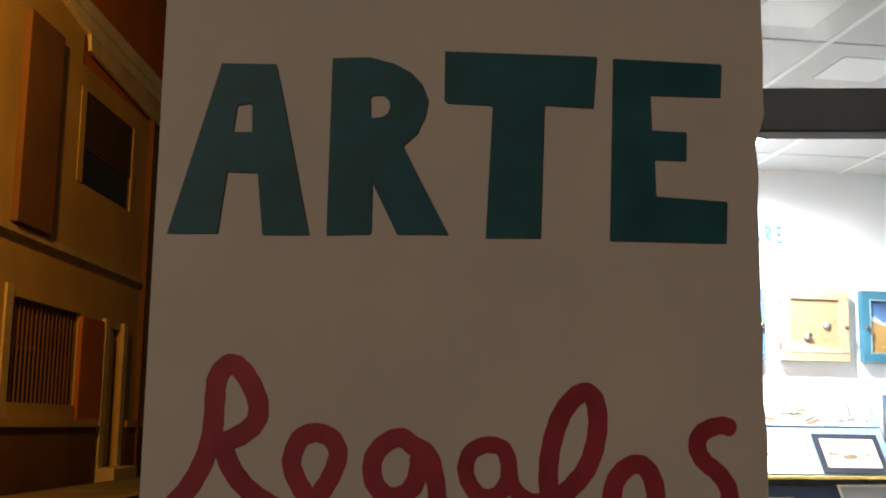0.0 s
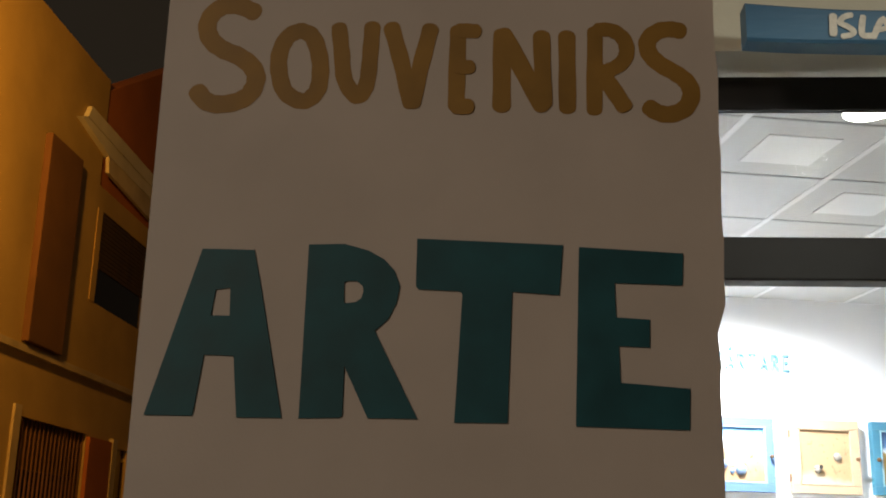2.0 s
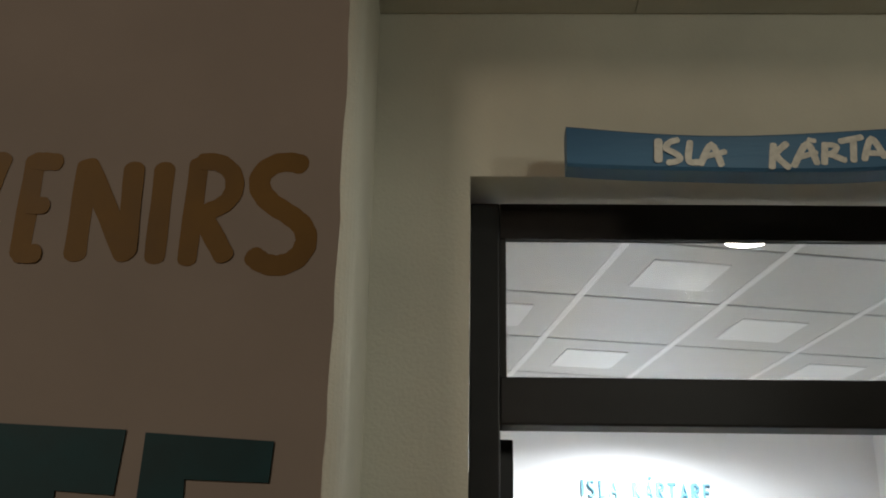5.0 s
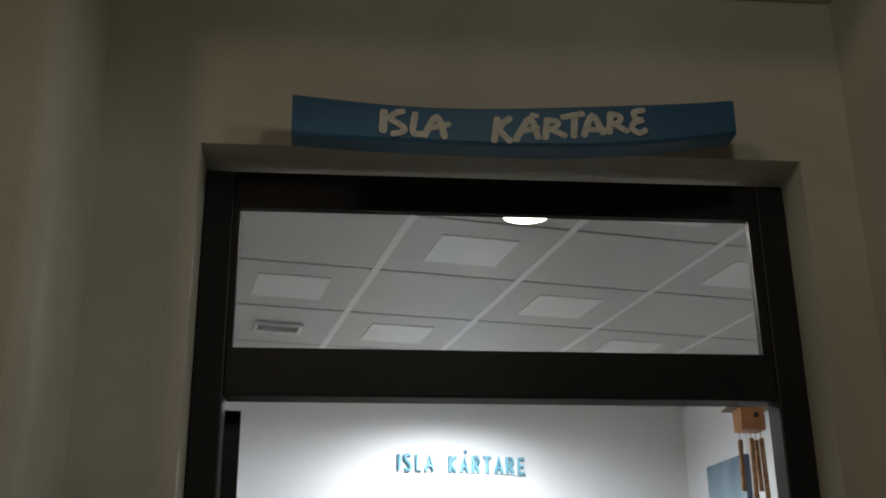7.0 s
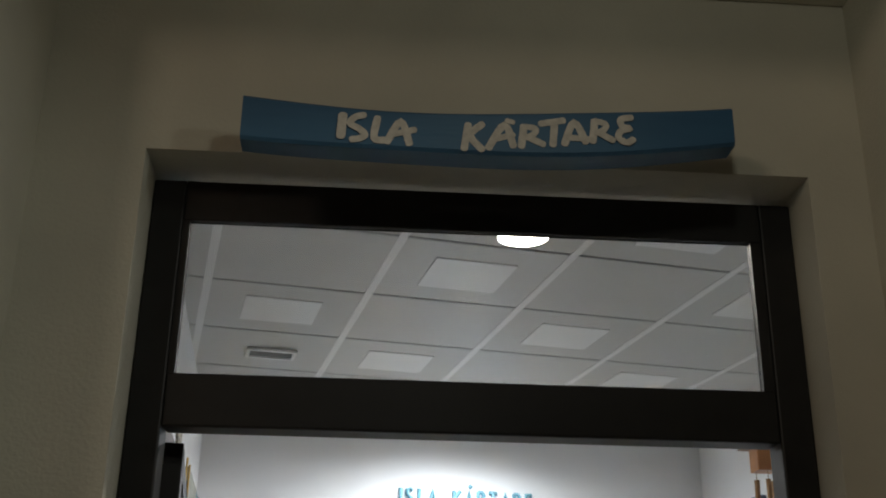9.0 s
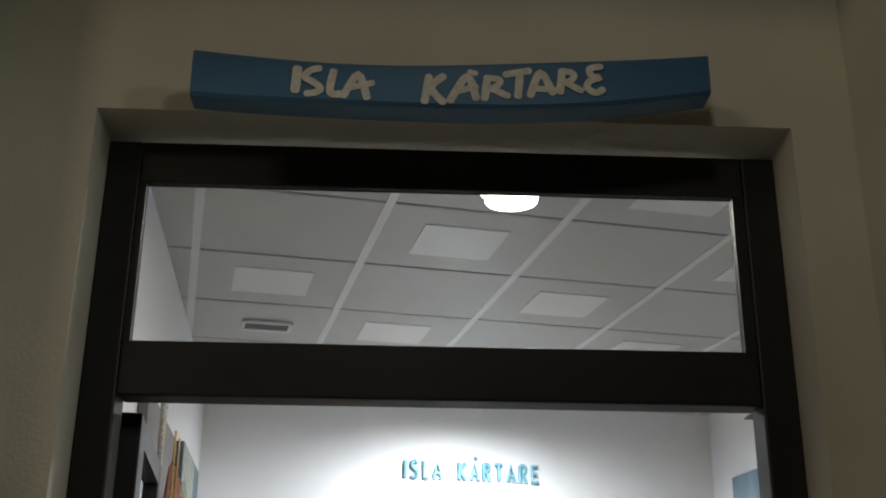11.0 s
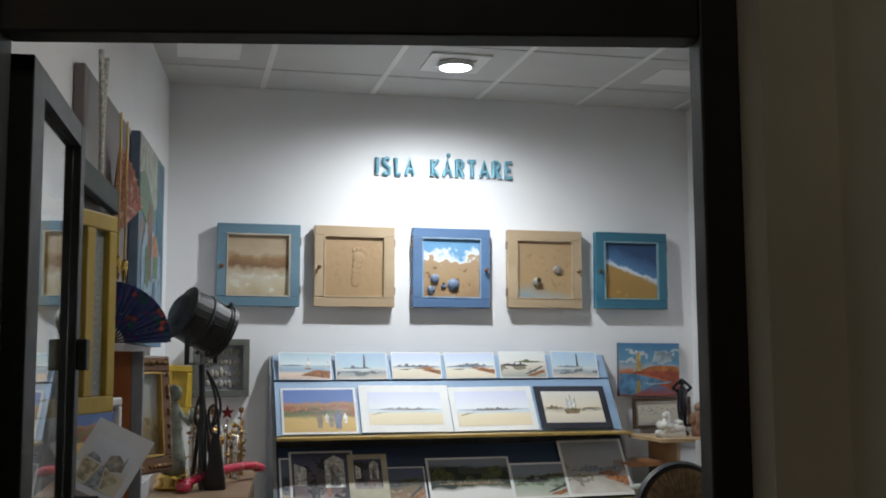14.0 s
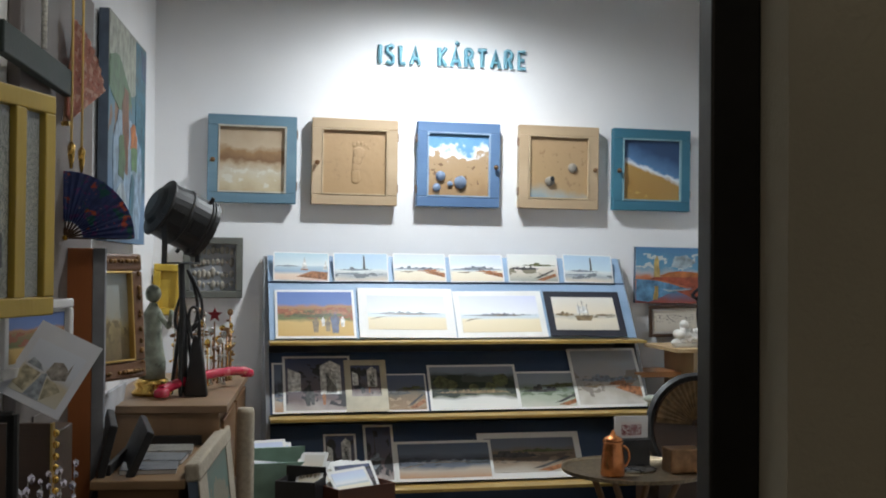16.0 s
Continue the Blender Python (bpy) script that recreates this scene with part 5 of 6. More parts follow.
for k, (colour, pts) in enumerate(OIL_SHAPES):
    stroke(op, 0.37, 0.30, colour, pts, 0.0004 * (k + 1))
pd = thing("panel_door", MW @ pose(0.0, -2.09, 0.0), "grey brown painted panel door on the side wall", "door")
part("leaf", boxes((0.002, 0.035, -0.46, 0.46, 0.012, 2.42), bevel=0.003), GREYDOOR, pd)
part("lower_panel", boxes((0.0355, 0.042, -0.3, 0.3, 0.3, 1.1), bevel=0.002), GREYDOOR, pd)

# ================= clutter along the side wall =================
def folding_fan(m, radius, a0, a1, cloth, stick, label, inner=0.3, pleats=16):
    """An open folding fan: pleated leaf on sticks, turning about its rivet."""
    ob = thing("folding_fan", m, label, "fan", "fans on the wall")
    bm = bmesh.new()
    cols = []
    for i in range(2 * pleats + 1):
        a = radians(a0 + (a1 - a0) * i / (2 * pleats))
        y = 0.003 if i % 2 else -0.003
        cols.append([bm.verts.new((r * math.cos(a), y, r * math.sin(a))) for r in (radius * inner, radius * 0.68, radius)])
    for p, q in zip(cols, cols[1:]):
        for k in range(2):
            bm.faces.new((p[k], q[k], q[k + 1], p[k + 1]))
    bmesh.ops.solidify(bm, geom=bm.faces[:], thickness=0.0015)
    part("leaf", bm, cloth, ob)
    for i in range(0, pleats + 1, 2):
        a = radians(a0 + (a1 - a0) * i / pleats)
        bm = bmesh.new()
        rod(bm, (0, 0.009, 0), (radius * 0.95 * math.cos(a), 0.009, radius * 0.95 * math.sin(a)), 0.0035, 0.002, 6)
        part("stick", bm, stick, ob)
    part("rivet", lathe([(0.008, -0.012), (0.008, 0.012)], 10), BRASS, ob, "", pose(0, 0, 0, 90))
    return ob


def motley(name, base, spots, rough=0.75):
    """Printed cloth: patches of several colours strewn over a ground colour, with a woven relief."""
    m = mat(name, base, rough, vary=0.14, scale=40, bump=0.4, fine=260)
    nt = m.node_tree
    b = nt.nodes["Principled BSDF"]
    co = [n for n in nt.nodes if n.type == "TEX_COORD"][0]
    out = b.inputs["Base Color"].links[0].from_socket
    for k, (scale, thr, colour) in enumerate(spots):
        mp = nt.nodes.new("ShaderNodeMapping")
        mp.inputs["Location"].default_value = (3.1 * k, 1.7 * k, 5.3 * k)
        nt.links.new(co.outputs["Object"], mp.inputs["Vector"])
        n = nt.nodes.new("ShaderNodeTexNoise")
        n.inputs["Scale"].default_value, n.inputs["Detail"].default_value = scale, 3
        nt.links.new(mp.outputs["Vector"], n.inputs["Vector"])
        r = nt.nodes.new("ShaderNodeMapRange")
        r.inputs["From Min"].default_value, r.inputs["From Max"].default_value = thr, thr + 0.05
        nt.links.new(n.outputs["Fac"], r.inputs["Value"])
        mix = nt.nodes.new("ShaderNodeMix")
        mix.data_type = "RGBA"
        nt.links.new(r.outputs["Result"], mix.inputs["Factor"])
        nt.links.new(out, mix.inputs["A"])
        mix.inputs["B"].default_value = (*colour, 1)
        out = mix.outputs["Result"]
    nt.links.new(out, b.inputs["Base Color"])
    return m


PINKLACE = motley("salmon lace", (0.70, 0.33, 0.25), [(30, 0.56, (0.80, 0.55, 0.45)), (55, 0.6, (0.50, 0.16, 0.12)), (22, 0.62, (0.85, 0.62, 0.5))])
NAVYLACE = motley("navy flowered cloth", (0.075, 0.105, 0.26), [(38, 0.57, (0.16, 0.07, 0.22)), (26, 0.60, (0.04, 0.16, 0.14)), (34, 0.63, (0.55, 0.14, 0.08)), (60, 0.66, (0.45, 0.36, 0.42))])
TOCAM = pose(0, 0, 0, 0, 0, 8)
folding_fan(MW @ pose(0.06, -2.14, 1.94) @ pose(0, 0, 0, 0, 0, 79), 0.33, 26, 84, PINKLACE, OAK, "salmon pink lace fan hanging half open", 0.08, 9)
folding_fan(MW @ pose(0.042, -2.05, 1.60) @ TOCAM, 0.205, 0, 104, NAVYLACE, DARKOAK, "navy blue fan with red flowers, wide open", 0.25)

# dark green plank hung on ropes and cords
gp = thing("hanging_plank", MW @ pose(0.075, -2.47, 2.05), "dark green plank hanging on white rope", "plank")
part("plank", boxes((-0.014, 0.014, -0.42, 0.28, -0.038, 0.038), bevel=0.004), GREENPLANK, gp)
mesh_part("rope", tube_mesh("rope", [[(0, 0.05, 0.0), (0, 0.16, 0.0), (0, 0.42, 0.05)], [(0, 0.16, 0.0), (0, 0.42, -0.05)]], 0.008, 1.0), ROPE, gp, "white rope")
for u in (-2.2, -2.06):
    cd = thing("gold_cord", MW @ pose(0.09, u, 1.85), "thin golden cord with a tassel", "cord", "gold cords")
    bm = bmesh.new()
    rod(bm, (0, 0, 0), (0, 0, 0.5), 0.004, steps=6)
    part("string", bm, GILT, cd)
    part("tassel", lathe([(0.003, 0.03), (0.012, 0.015), (0.009, -0.02), (0.004, -0.05)], 10), BRASS, cd, smooth=True)

# mustard window frame with lace panes
yf = thing("window_frame_picture", MW @ pose(0.055, -2.96, 1.665) @ pose(0, 0, 0, 0, 0, 72), "mustard yellow old window frame with lace in its panes", "frame")
for r in frame_rails(0.45, 0.45, 0.045, -0.03, 0.0):
    part("rail", boxes(r, bevel=0.004), YELLOWPAINT, yf)
LACE = canvas("white lace panel", [(0.0, (0.42, 0.45, 0.46)), (0.5, (0.5, 0.5, 0.44)), (1.0, (0.42, 0.45, 0.48))], 0.5, (0.22, 0.25, 0.24), (0.0, 1.0), 32, 0.2, thr=0.5)
for k in range(4):
    x0 = -0.225 + 0.1233 * k
    part("pane", boxes((x0 + 0.001, x0 + 0.079, -0.012, -0.006, -0.223, 0.223)), LACE, yf, "white lace pane")
    if k < 3:
        part("muntin", boxes((x0 + 0.08, x0 + 0.1233, -0.03, 0.0, -0.2245, 0.2245), bevel=0.003), YELLOWPAINT, yf)

# pictures stacked on the floor and on ledges under it
framed_picture("framed_print", MW @ pose(0.08, -2.55, 1.33) @ pose(0, 0, 0, 0, 0, 78), 0.34, 0.14, 0.025, 0.02, VILLAGE, PAPER, "print in a white frame", 0.01)
st = thing("wood_shelf_upright", MW @ pose(0.06, -1.97, 0.0), "orange brown wooden shelf upright", "shelf")
part("board", boxes((-0.05, 0.05, -0.012, 0.012, 0.0, 1.57), bevel=0.002), wood("orange pine", (0.42, 0.14, 0.04), (0.3, 0.09, 0.025), 0.5, axis="Z"), st)
part("edge", boxes((0.052, 0.09, -0.012, 0.012, 0.0, 1.57), bevel=0.002), GREYSIDE, st)
cdp = thing("sleeved_print", MW @ pose(0.148, -2.66, 1.255, 0, 0, 6) @ pose(0, 0, 0, -24, 0, 0) @ pose(0, 0, 0, 0, 28, 0), "watercolour print of a ruin in a shiny sleeve, tilted", "print")
part("sheet", boxes((-0.085, 0.085, -0.002, 0.0, -0.105, 0.105)), mat("glossy sleeve paper", (0.74, 0.76, 0.82), 0.15, vary=0.03, bump=0.03), cdp)
part("picture", boxes((-0.066, 0.066, -0.0032, -0.0022, -0.085, 0.06)), canvas("watercolour of a ruin", [(0.0, (0.62, 0.60, 0.52)), (0.35, (0.62, 0.55, 0.40)), (0.5, (0.62, 0.62, 0.64)), (0.62, (0.64, 0.68, 0.76)), (1.0, (0.70, 0.74, 0.82))], 0.3, None, (0.3, 0.65), 3, 0.3, 0.1), cdp)
for colour, shapes in (("mist", [[(0.30, 0.0), (0.42, 0.45), (0.5, 0.5), (0.62, 0.0)], [(0.05, 0.52), (0.12, 0.66), (0.3, 0.6), (0.42, 0.5)]]), ("taupe", [[(0.46, 0.5), (0.5, 0.72), (0.66, 0.78), (0.8, 0.7), (0.86, 0.5), (0.64, 0.42)], [(0.8, 0.5), (0.84, 0.85), (0.87, 0.5)]]), ("straw", [[(0.02, 0.1), (0.04, 0.48), (0.38, 0.46), (0.28, 0.05)], [(0.64, 0.02), (0.54, 0.42), (0.74, 0.4), (0.9, 0.3)]])):
    for pts in shapes:
        bm = bmesh.new()
        a = [bm.verts.new((-0.066 + 0.132 * px, -0.0038, -0.085 + 0.145 * pz)) for px, pz in pts]
        b = [bm.verts.new((v.co.x, -0.0033, v.co.z)) for v in a]
        bm.faces.new(a)
        for k in range(len(a)):
            bm.faces.new((a[k], b[k], b[(k + 1) % len(a)], a[(k + 1) % len(a)]))
        bmesh.ops.recalc_face_normals(bm, faces=bm.faces[:])
        part("brushwork", bm, mat("brush " + colour, INKS[colour], 0.4, vary=0.3, scale=60, bump=0.0), cdp)
ps = thing("print_stand", MW @ pose(0.08, -2.74, 0.0), "dark stand holding sleeved prints", "stand")
part("box", boxes((-0.06, 0.12, -0.12, 0.10, 0.012, 1.12), bevel=0.004), DARKOAK, ps)
part("lip", boxes((-0.06, 0.12, -0.135, -0.122, 0.9, 1.15), bevel=0.003), DARKOAK, ps)
part("gilt_edge", boxes((0.1205, 0.125, -0.135, -0.11, 0.012, 1.15)), GILT, ps, "thin gilt edge")

for k in range(16):
    bm = bmesh.new()
    ball(bm, (0.131, -0.123, 0.72 + 0.027 * k), 0.009, (1, 1, 1.2), 1)
    part("gilt_bead", bm, BRASS, ps, "gilt bead", smooth=True)
random.seed(31)
for k in range(7):
    cs = thing("crystal_strand", MW @ pose(0.12 + 0.024 * k, -2.915 - 0.012 * (k % 3), 0.0), "strand of glittering glass beads before the dark stand", "bead strand", "crystal strands")
    top = 0.99 + 0.014 * k + random.uniform(-0.015, 0.015)
    bm = bmesh.new()
    rod(bm, (0, 0, 0.75), (0, 0, top), 0.0012, steps=5)
    part("thread", bm, SILVER, cs)
    for n in range(8):
        bm = bmesh.new()
        ball(bm, (random.uniform(-0.006, 0.006), random.uniform(-0.006, 0.006), top - 0.026 * n), random.uniform(0.006, 0.011), (1, 1, 1.3), 1)
        part("bead", bm, SPARKLE, cs, "faceted glass bead")
solo("strand_base", boxes((-0.03, 0.19, -0.04, 0.03, 0.012, 0.75), bevel=0.004), DARKOAK, MW @ pose(0.11, -2.925, 0.0), "dark wooden plinth below the glass strands", "plinth")

# gilded old frame leaning on the cabinet
gf = thing("gilded_picture", MW @ pose(0.10, -1.70, 1.34) @ pose(0, 0, 0, -4, 0, 62), "old oil view in a heavy carved gilt and walnut frame", "framed picture")
for r in frame_rails(0.22, 0.31, 0.06, -0.03, 0.0):
    part("rail", boxes(r, bevel=0.008), wood("red brown carved wood", (0.20, 0.095, 0.045), (0.11, 0.05, 0.022), 0.45, axis="Z"), gf)
for r in frame_rails(0.204, 0.294, 0.008, -0.034, -0.0125):
    part("inner_bead", boxes(r, bevel=0.002), GILT, gf, "thin gilt inner bead")
random.seed(8)
for i in range(120):
    bm = bmesh.new()
    s, t = random.choice(((1, 0), (-1, 0), (0, 1), (0, -1))), random.uniform(-1, 1)
    x = s[0] * 0.145 if s[0] else t * 0.15
    z = s[1] * 0.19 if s[1] else t * 0.2
    ball(bm, (x, -0.033, z), random.uniform(0.005, 0.010), (1.3, 0.7, 1), 1)
    part("carved_leaf", bm, mat("dull gilt carving", (0.28, 0.15, 0.05), 0.4, 0.6, vary=0.3, scale=40), gf, "dull gilt carving", smooth=True)
part("picture", boxes((-0.11, 0.11, -0.012, -0.004, -0.155, 0.155)), OLDVIEW, gf)

# cabinet along the wall
cab = thing("cabinet", MW @ pose(0.0, -0.85, 0.0), "brown wooden cabinet with a pale canvas leaning at its side", "cabinet")
part("body", boxes((0.02, 0.46, -0.59, 0.59, 0.012, 0.98), bevel=0.004), wood("tan cabinet wood", (0.34, 0.22, 0.13), (0.25, 0.15, 0.08), 0.5, axis="Z"), cab)
part("top", boxes((0.01, 0.487, -0.61, 0.61, 0.982, 1.01), bevel=0.004), wood("worn brown top", (0.30, 0.20, 0.12), (0.2, 0.12, 0.07), 0.5), cab)
for k in (-0.3, 0.3):
    d = part("door", boxes((0.462, 0.475, k - 0.27, k + 0.27, 0.06, 0.95), bevel=0.003), OAK, cab)
    part("knob", lathe([(0.006, 0), (0.012, 0.015), (0.008, 0.025)], 12), BRASS, d, "", pose(0.475, k + (0.2 if k < 0 else -0.2), 0.55, 0, 90, 0))
cn = canvas_picture("leaning_canvas", MW @ pose(0.50, -1.72, 0.575) @ pose(0, 0, 0, 0, 0, 88) @ pose(0, 0, 0, -6, 0, 0), 0.80, 0.66, 0.03, canvas("turquoise abstract", [(0, (0.03, 0.12, 0.12)), (0.5, (0.05, 0.20, 0.19)), (1, (0.2, 0.22, 0.18))], 0.5, (0.26, 0.24, 0.18), (0.2, 0.8), 2), "turquoise abstract canvas leaning on the counter")
part("border", boxes((-0.405, 0.405, -0.01, 0.036, 0.29, 0.345), bevel=0.008), mat("raw linen", (0.45, 0.39, 0.30), 0.9, vary=0.1, scale=60), cn, "raw linen border")
for x0, x1 in ((-0.405, -0.24), (0.26, 0.405)):
    part("border", boxes((x0, x1, -0.006, -0.003, -0.33, 0.288)), mat("raw linen", (0.45, 0.39, 0.30), 0.9), cn, "raw linen border")
solo("canvas_rest", boxes((0.0, 0.07, -0.38, 0.38, 0.012, 0.24), bevel=0.004), DARKOAK, MW @ pose(0.46, -1.72, 0.0), "dark wooden rest below the leaning canvas", "rest")
cn2 = solo("linen_roll", lathe([(0.03, 0.0), (0.034, 0.02), (0.034, 0.93), (0.03, 0.95)], 18), mat("raw linen", (0.45, 0.39, 0.30), 0.9), MW @ pose(0.535, -1.16, 0.012), "rolled raw linen standing beside the cabinet", "roll", smooth=True)

low = thing("counter", MW @ pose(0.0, -1.80, 0.0), "low brown counter with a black rimmed tray of booklets", "counter")
part("body", boxes((0.16, 0.40, -0.31, 0.32, 0.012, 0.84), bevel=0.004), OAK, low)
part("top", boxes((0.14, 0.42, -0.33, 0.335, 0.842, 0.87), bevel=0.004), wood("worn counter top", (0.30, 0.19, 0.10), (0.2, 0.12, 0.06), 0.4), low)
part("rim", boxes((0.17, 0.40, 0.315, 0.333, 0.8705, 0.905), bevel=0.003), CHARCOAL, low, "black tray rim")
part("rim", boxes((0.17, 0.186, -0.25, 0.314, 0.8705, 0.905), bevel=0.003), CHARCOAL, low, "black tray rim")
for k, (dx, dy, rot, c) in enumerate(((0.29, -0.16, 4, (0.22, 0.24, 0.27)), (0.295, 0.0, -3, (0.26, 0.28, 0.30)), (0.3, 0.16, 3, (0.34, 0.33, 0.30)))):
    bk = thing("booklet", MW @ pose(dx, -1.80 + dy, 0.871 + 0.002 * k, 0, 0, rot), "grey booklet lying on the counter", "booklet", "booklets on the counter")
    part("page_block", boxes((-0.085, 0.085, -0.07, 0.07, 0.0, 0.012)), PAPER, bk)
    part("cover", boxes((-0.087, 0.087, -0.072, 0.072, 0.0122, 0.0145)), mat(f"grey cover {'abc'[k]}", c, 0.3, vary=0.2, scale=30), bk)
for k, (off, tilt) in enumerate(((0.06, 14), (0.10, 24))):
    bk = solo("black_portfolio", boxes((-0.012, 0.012, -0.2, 0.2, 0.0, 0.42), bevel=0.004), CHARCOAL, MW @ pose(off, -1.90, 0.62, 0, tilt, 12), "black card portfolio leaning at the counter", "portfolio", "black portfolios")
solo("portfolio_rest", boxes((-0.06, 0.12, -0.2, 0.2, 0.012, 0.62)), DARKOAK, MW @ pose(0.06, -1.86, 0.0), "dark wooden box below the portfolios", "box")
for k, (u, z0, w, c) in enumerate(((-1.50, 0.66, 0.42, (0.62, 0.63, 0.66)), (-1.80, 0.3, 0.34, (0.1, 0.1, 0.11)))):
    solo("mount_board", boxes((-0.006, 0.006, -w / 2, w / 2, 0.0, 0.42)), mat(("white mount board", "black mount board")[k], c, 0.7), MW @ pose(0.05 + 0.05 * k, u, z0, 0, 6, 0), ("white mount board leaning on the wall", "black mount board leaning on the wall")[k], "mount board")
solo("board_rest", boxes((0.0, 0.04, -0.2, 0.2, 0.012, 0.30)), DARKOAK, MW @ pose(0.005, -1.75, 0.0), "dark wooden rest for mount boards", "rest")

# theatre spotlight on a folding stand
sp = thing("theatre_spotlight", MW @ pose(0.28, -1.15, 1.70), "black theatre spotlight on a folding stand", "spotlight")
tilt = Vector((0.80, 0.42, -0.42)).to_track_quat("Z", "Y").to_matrix().to_4x4()
part("housing", lathe([(0.085, -0.11), (0.105, -0.1), (0.112, -0.02), (0.112, 0.09), (0.10, 0.11)], 28), CHARCOAL, sp, "", tilt)
part("lens_ring", lathe([(0.118, 0.085), (0.118, 0.105), (0.098, 0.108)], 28), CHARCOAL, sp, "", tilt)
part("lens", lathe([(0.09, 0.108), (0.07, 0.122), (0.03, 0.13)], 24), mat("lens glass", (0.3, 0.32, 0.34), 0.08, vary=0.05, bump=0), sp, "grey lens", tilt, True)
part("back_cap", lathe([(0.05, -0.135), (0.07, -0.125), (0.085, -0.108)], 24), CHARCOAL, sp, "", tilt)
for k, zz in enumerate((-0.055, 0.035)):
    part("vent_slot", boxes((0.1105, 0.1165, -0.028, 0.028, zz - 0.026, zz + 0.026), bevel=0.002), BLACK, sp, "dark vent slot", tilt @ pose(0, 0, 0, 0, 0, 196))
for k, zz in enumerate((-0.095, -0.01, 0.075)):
    part("band", lathe([(0.1135, zz - 0.006), (0.1165, zz - 0.003), (0.1165, zz + 0.003), (0.1135, zz + 0.006)], 28), CHARCOAL, sp, "", tilt, True)
for a in (120, 250, 300):
    bm = bmesh.new()
    rod(bm, (0.10, 0, 0.06), (0.135, 0, 0.06), 0.008)
    part("screw", bm, CHARCOAL, sp, "", tilt @ pose(0, 0, 0, 0, 0, a))
for k in (-1, 1):
    part("bracket", boxes((-0.01, 0.01, k * 0.122 - 0.004, k * 0.122 + 0.004, -0.17, 0.02)), CHARCOAL, sp, "", pose(0, 0, 0, 0, 0, -24))
    bm = bmesh.new()
    rod(bm, (0, k * 0.11, 0), (0, k * 0.15, 0), 0.014)
    part("knob", bm, CHARCOAL, sp, "", pose(0, 0, 0, 0, 0, -24))
part("yoke", boxes((-0.01, 0.01, -0.126, 0.126, -0.178, -0.17)), CHARCOAL, sp, "", pose(0, 0, 0, 0, 0, -24))
bm = bmesh.new()
rod(bm, (0, 0, -0.178), (0.01, 0, -0.45), 0.013)
rod(bm, (0.01, 0, -0.45), (0.012, 0, -0.68), 0.018)
part("pole", bm, CHARCOAL, sp)
for k in range(3):
    bm = bmesh.new()
    a = radians(30 + 120 * k)
    rod(bm, (0.01, 0, -0.32), (0.01 + 0.055 * math.cos(a), 0.055 * math.sin(a), -0.688), 0.008)
    part("leg", bm, CHARCOAL, sp)
for k in range(2):
    mesh_part("cable", tube_mesh("cable", [[(0.02, -0.2, 0.02), (0.09 + 0.03 * k, -0.35, 0.03), (0.03, -0.5, 0.0), (-0.05, -0.42, 0.02), (0.0, -0.3, 0.0)]], 0.006, 1.0, True), CHARCOAL, sp)

# shoulder bag and dark cloth on the stand
bag = thing("black_bag", MW @ pose(0.34, -1.2, 1.01), "black leather bag leaning on the lamp stand", "bag")
bm = bmesh.new()
bm = prism([(-0.042, 0.0), (0.05, 0.0), (0.036, 0.12), (0.02, 0.23), (-0.008, 0.24), (-0.022, 0.13)], 0.05)
bmesh.ops.bevel(bm, geom=bm.edges[:], offset=0.008, segments=3, affect="EDGES", profile=0.5)
part("body", bm, CHARCOAL, bag, smooth=True)
mesh_part("strap", tube_mesh("strap", [[(-0.008, 0.225), (-0.03, 0.3), (-0.02, 0.36), (0.02, 0.35), (0.018, 0.22)]], 0.006, 1.0, True), CHARCOAL, bag)

# figurine on a gilt base (plain shapes)
bm = lathe([(0.05, 0.0), (0.052, 0.06), (0.038, 0.14), (0.034, 0.2), (0.04, 0.25), (0.018, 0.285), (0.014, 0.295)], 20)
ball(bm, (0, 0, 0.33), 0.032, (1, 1, 1.15))
rod(bm, (0.03, -0.01, 0.25), (0.085, -0.03, 0.2), 0.012, 0.009)
rod(bm, (0.085, -0.03, 0.2), (0.095, -0.03, 0.27), 0.009, 0.007)
solo("figurine", bm, mat("pale green glaze", (0.32, 0.36, 0.29), 0.3, vary=0.25, scale=25), MW @ pose(0.17, -1.12, 1.075, 0, 0, -20), "pale green glazed figurine on a gilt base", "figurine", smooth=True)
solo("gilt_base", lathe([(0.075, 0.0), (0.08, 0.012), (0.062, 0.03), (0.07, 0.045), (0.055, 0.064)], 24), BRASS, MW @ pose(0.17, -1.12, 1.01), "round gilt base below the figurine", "base", smooth=True)

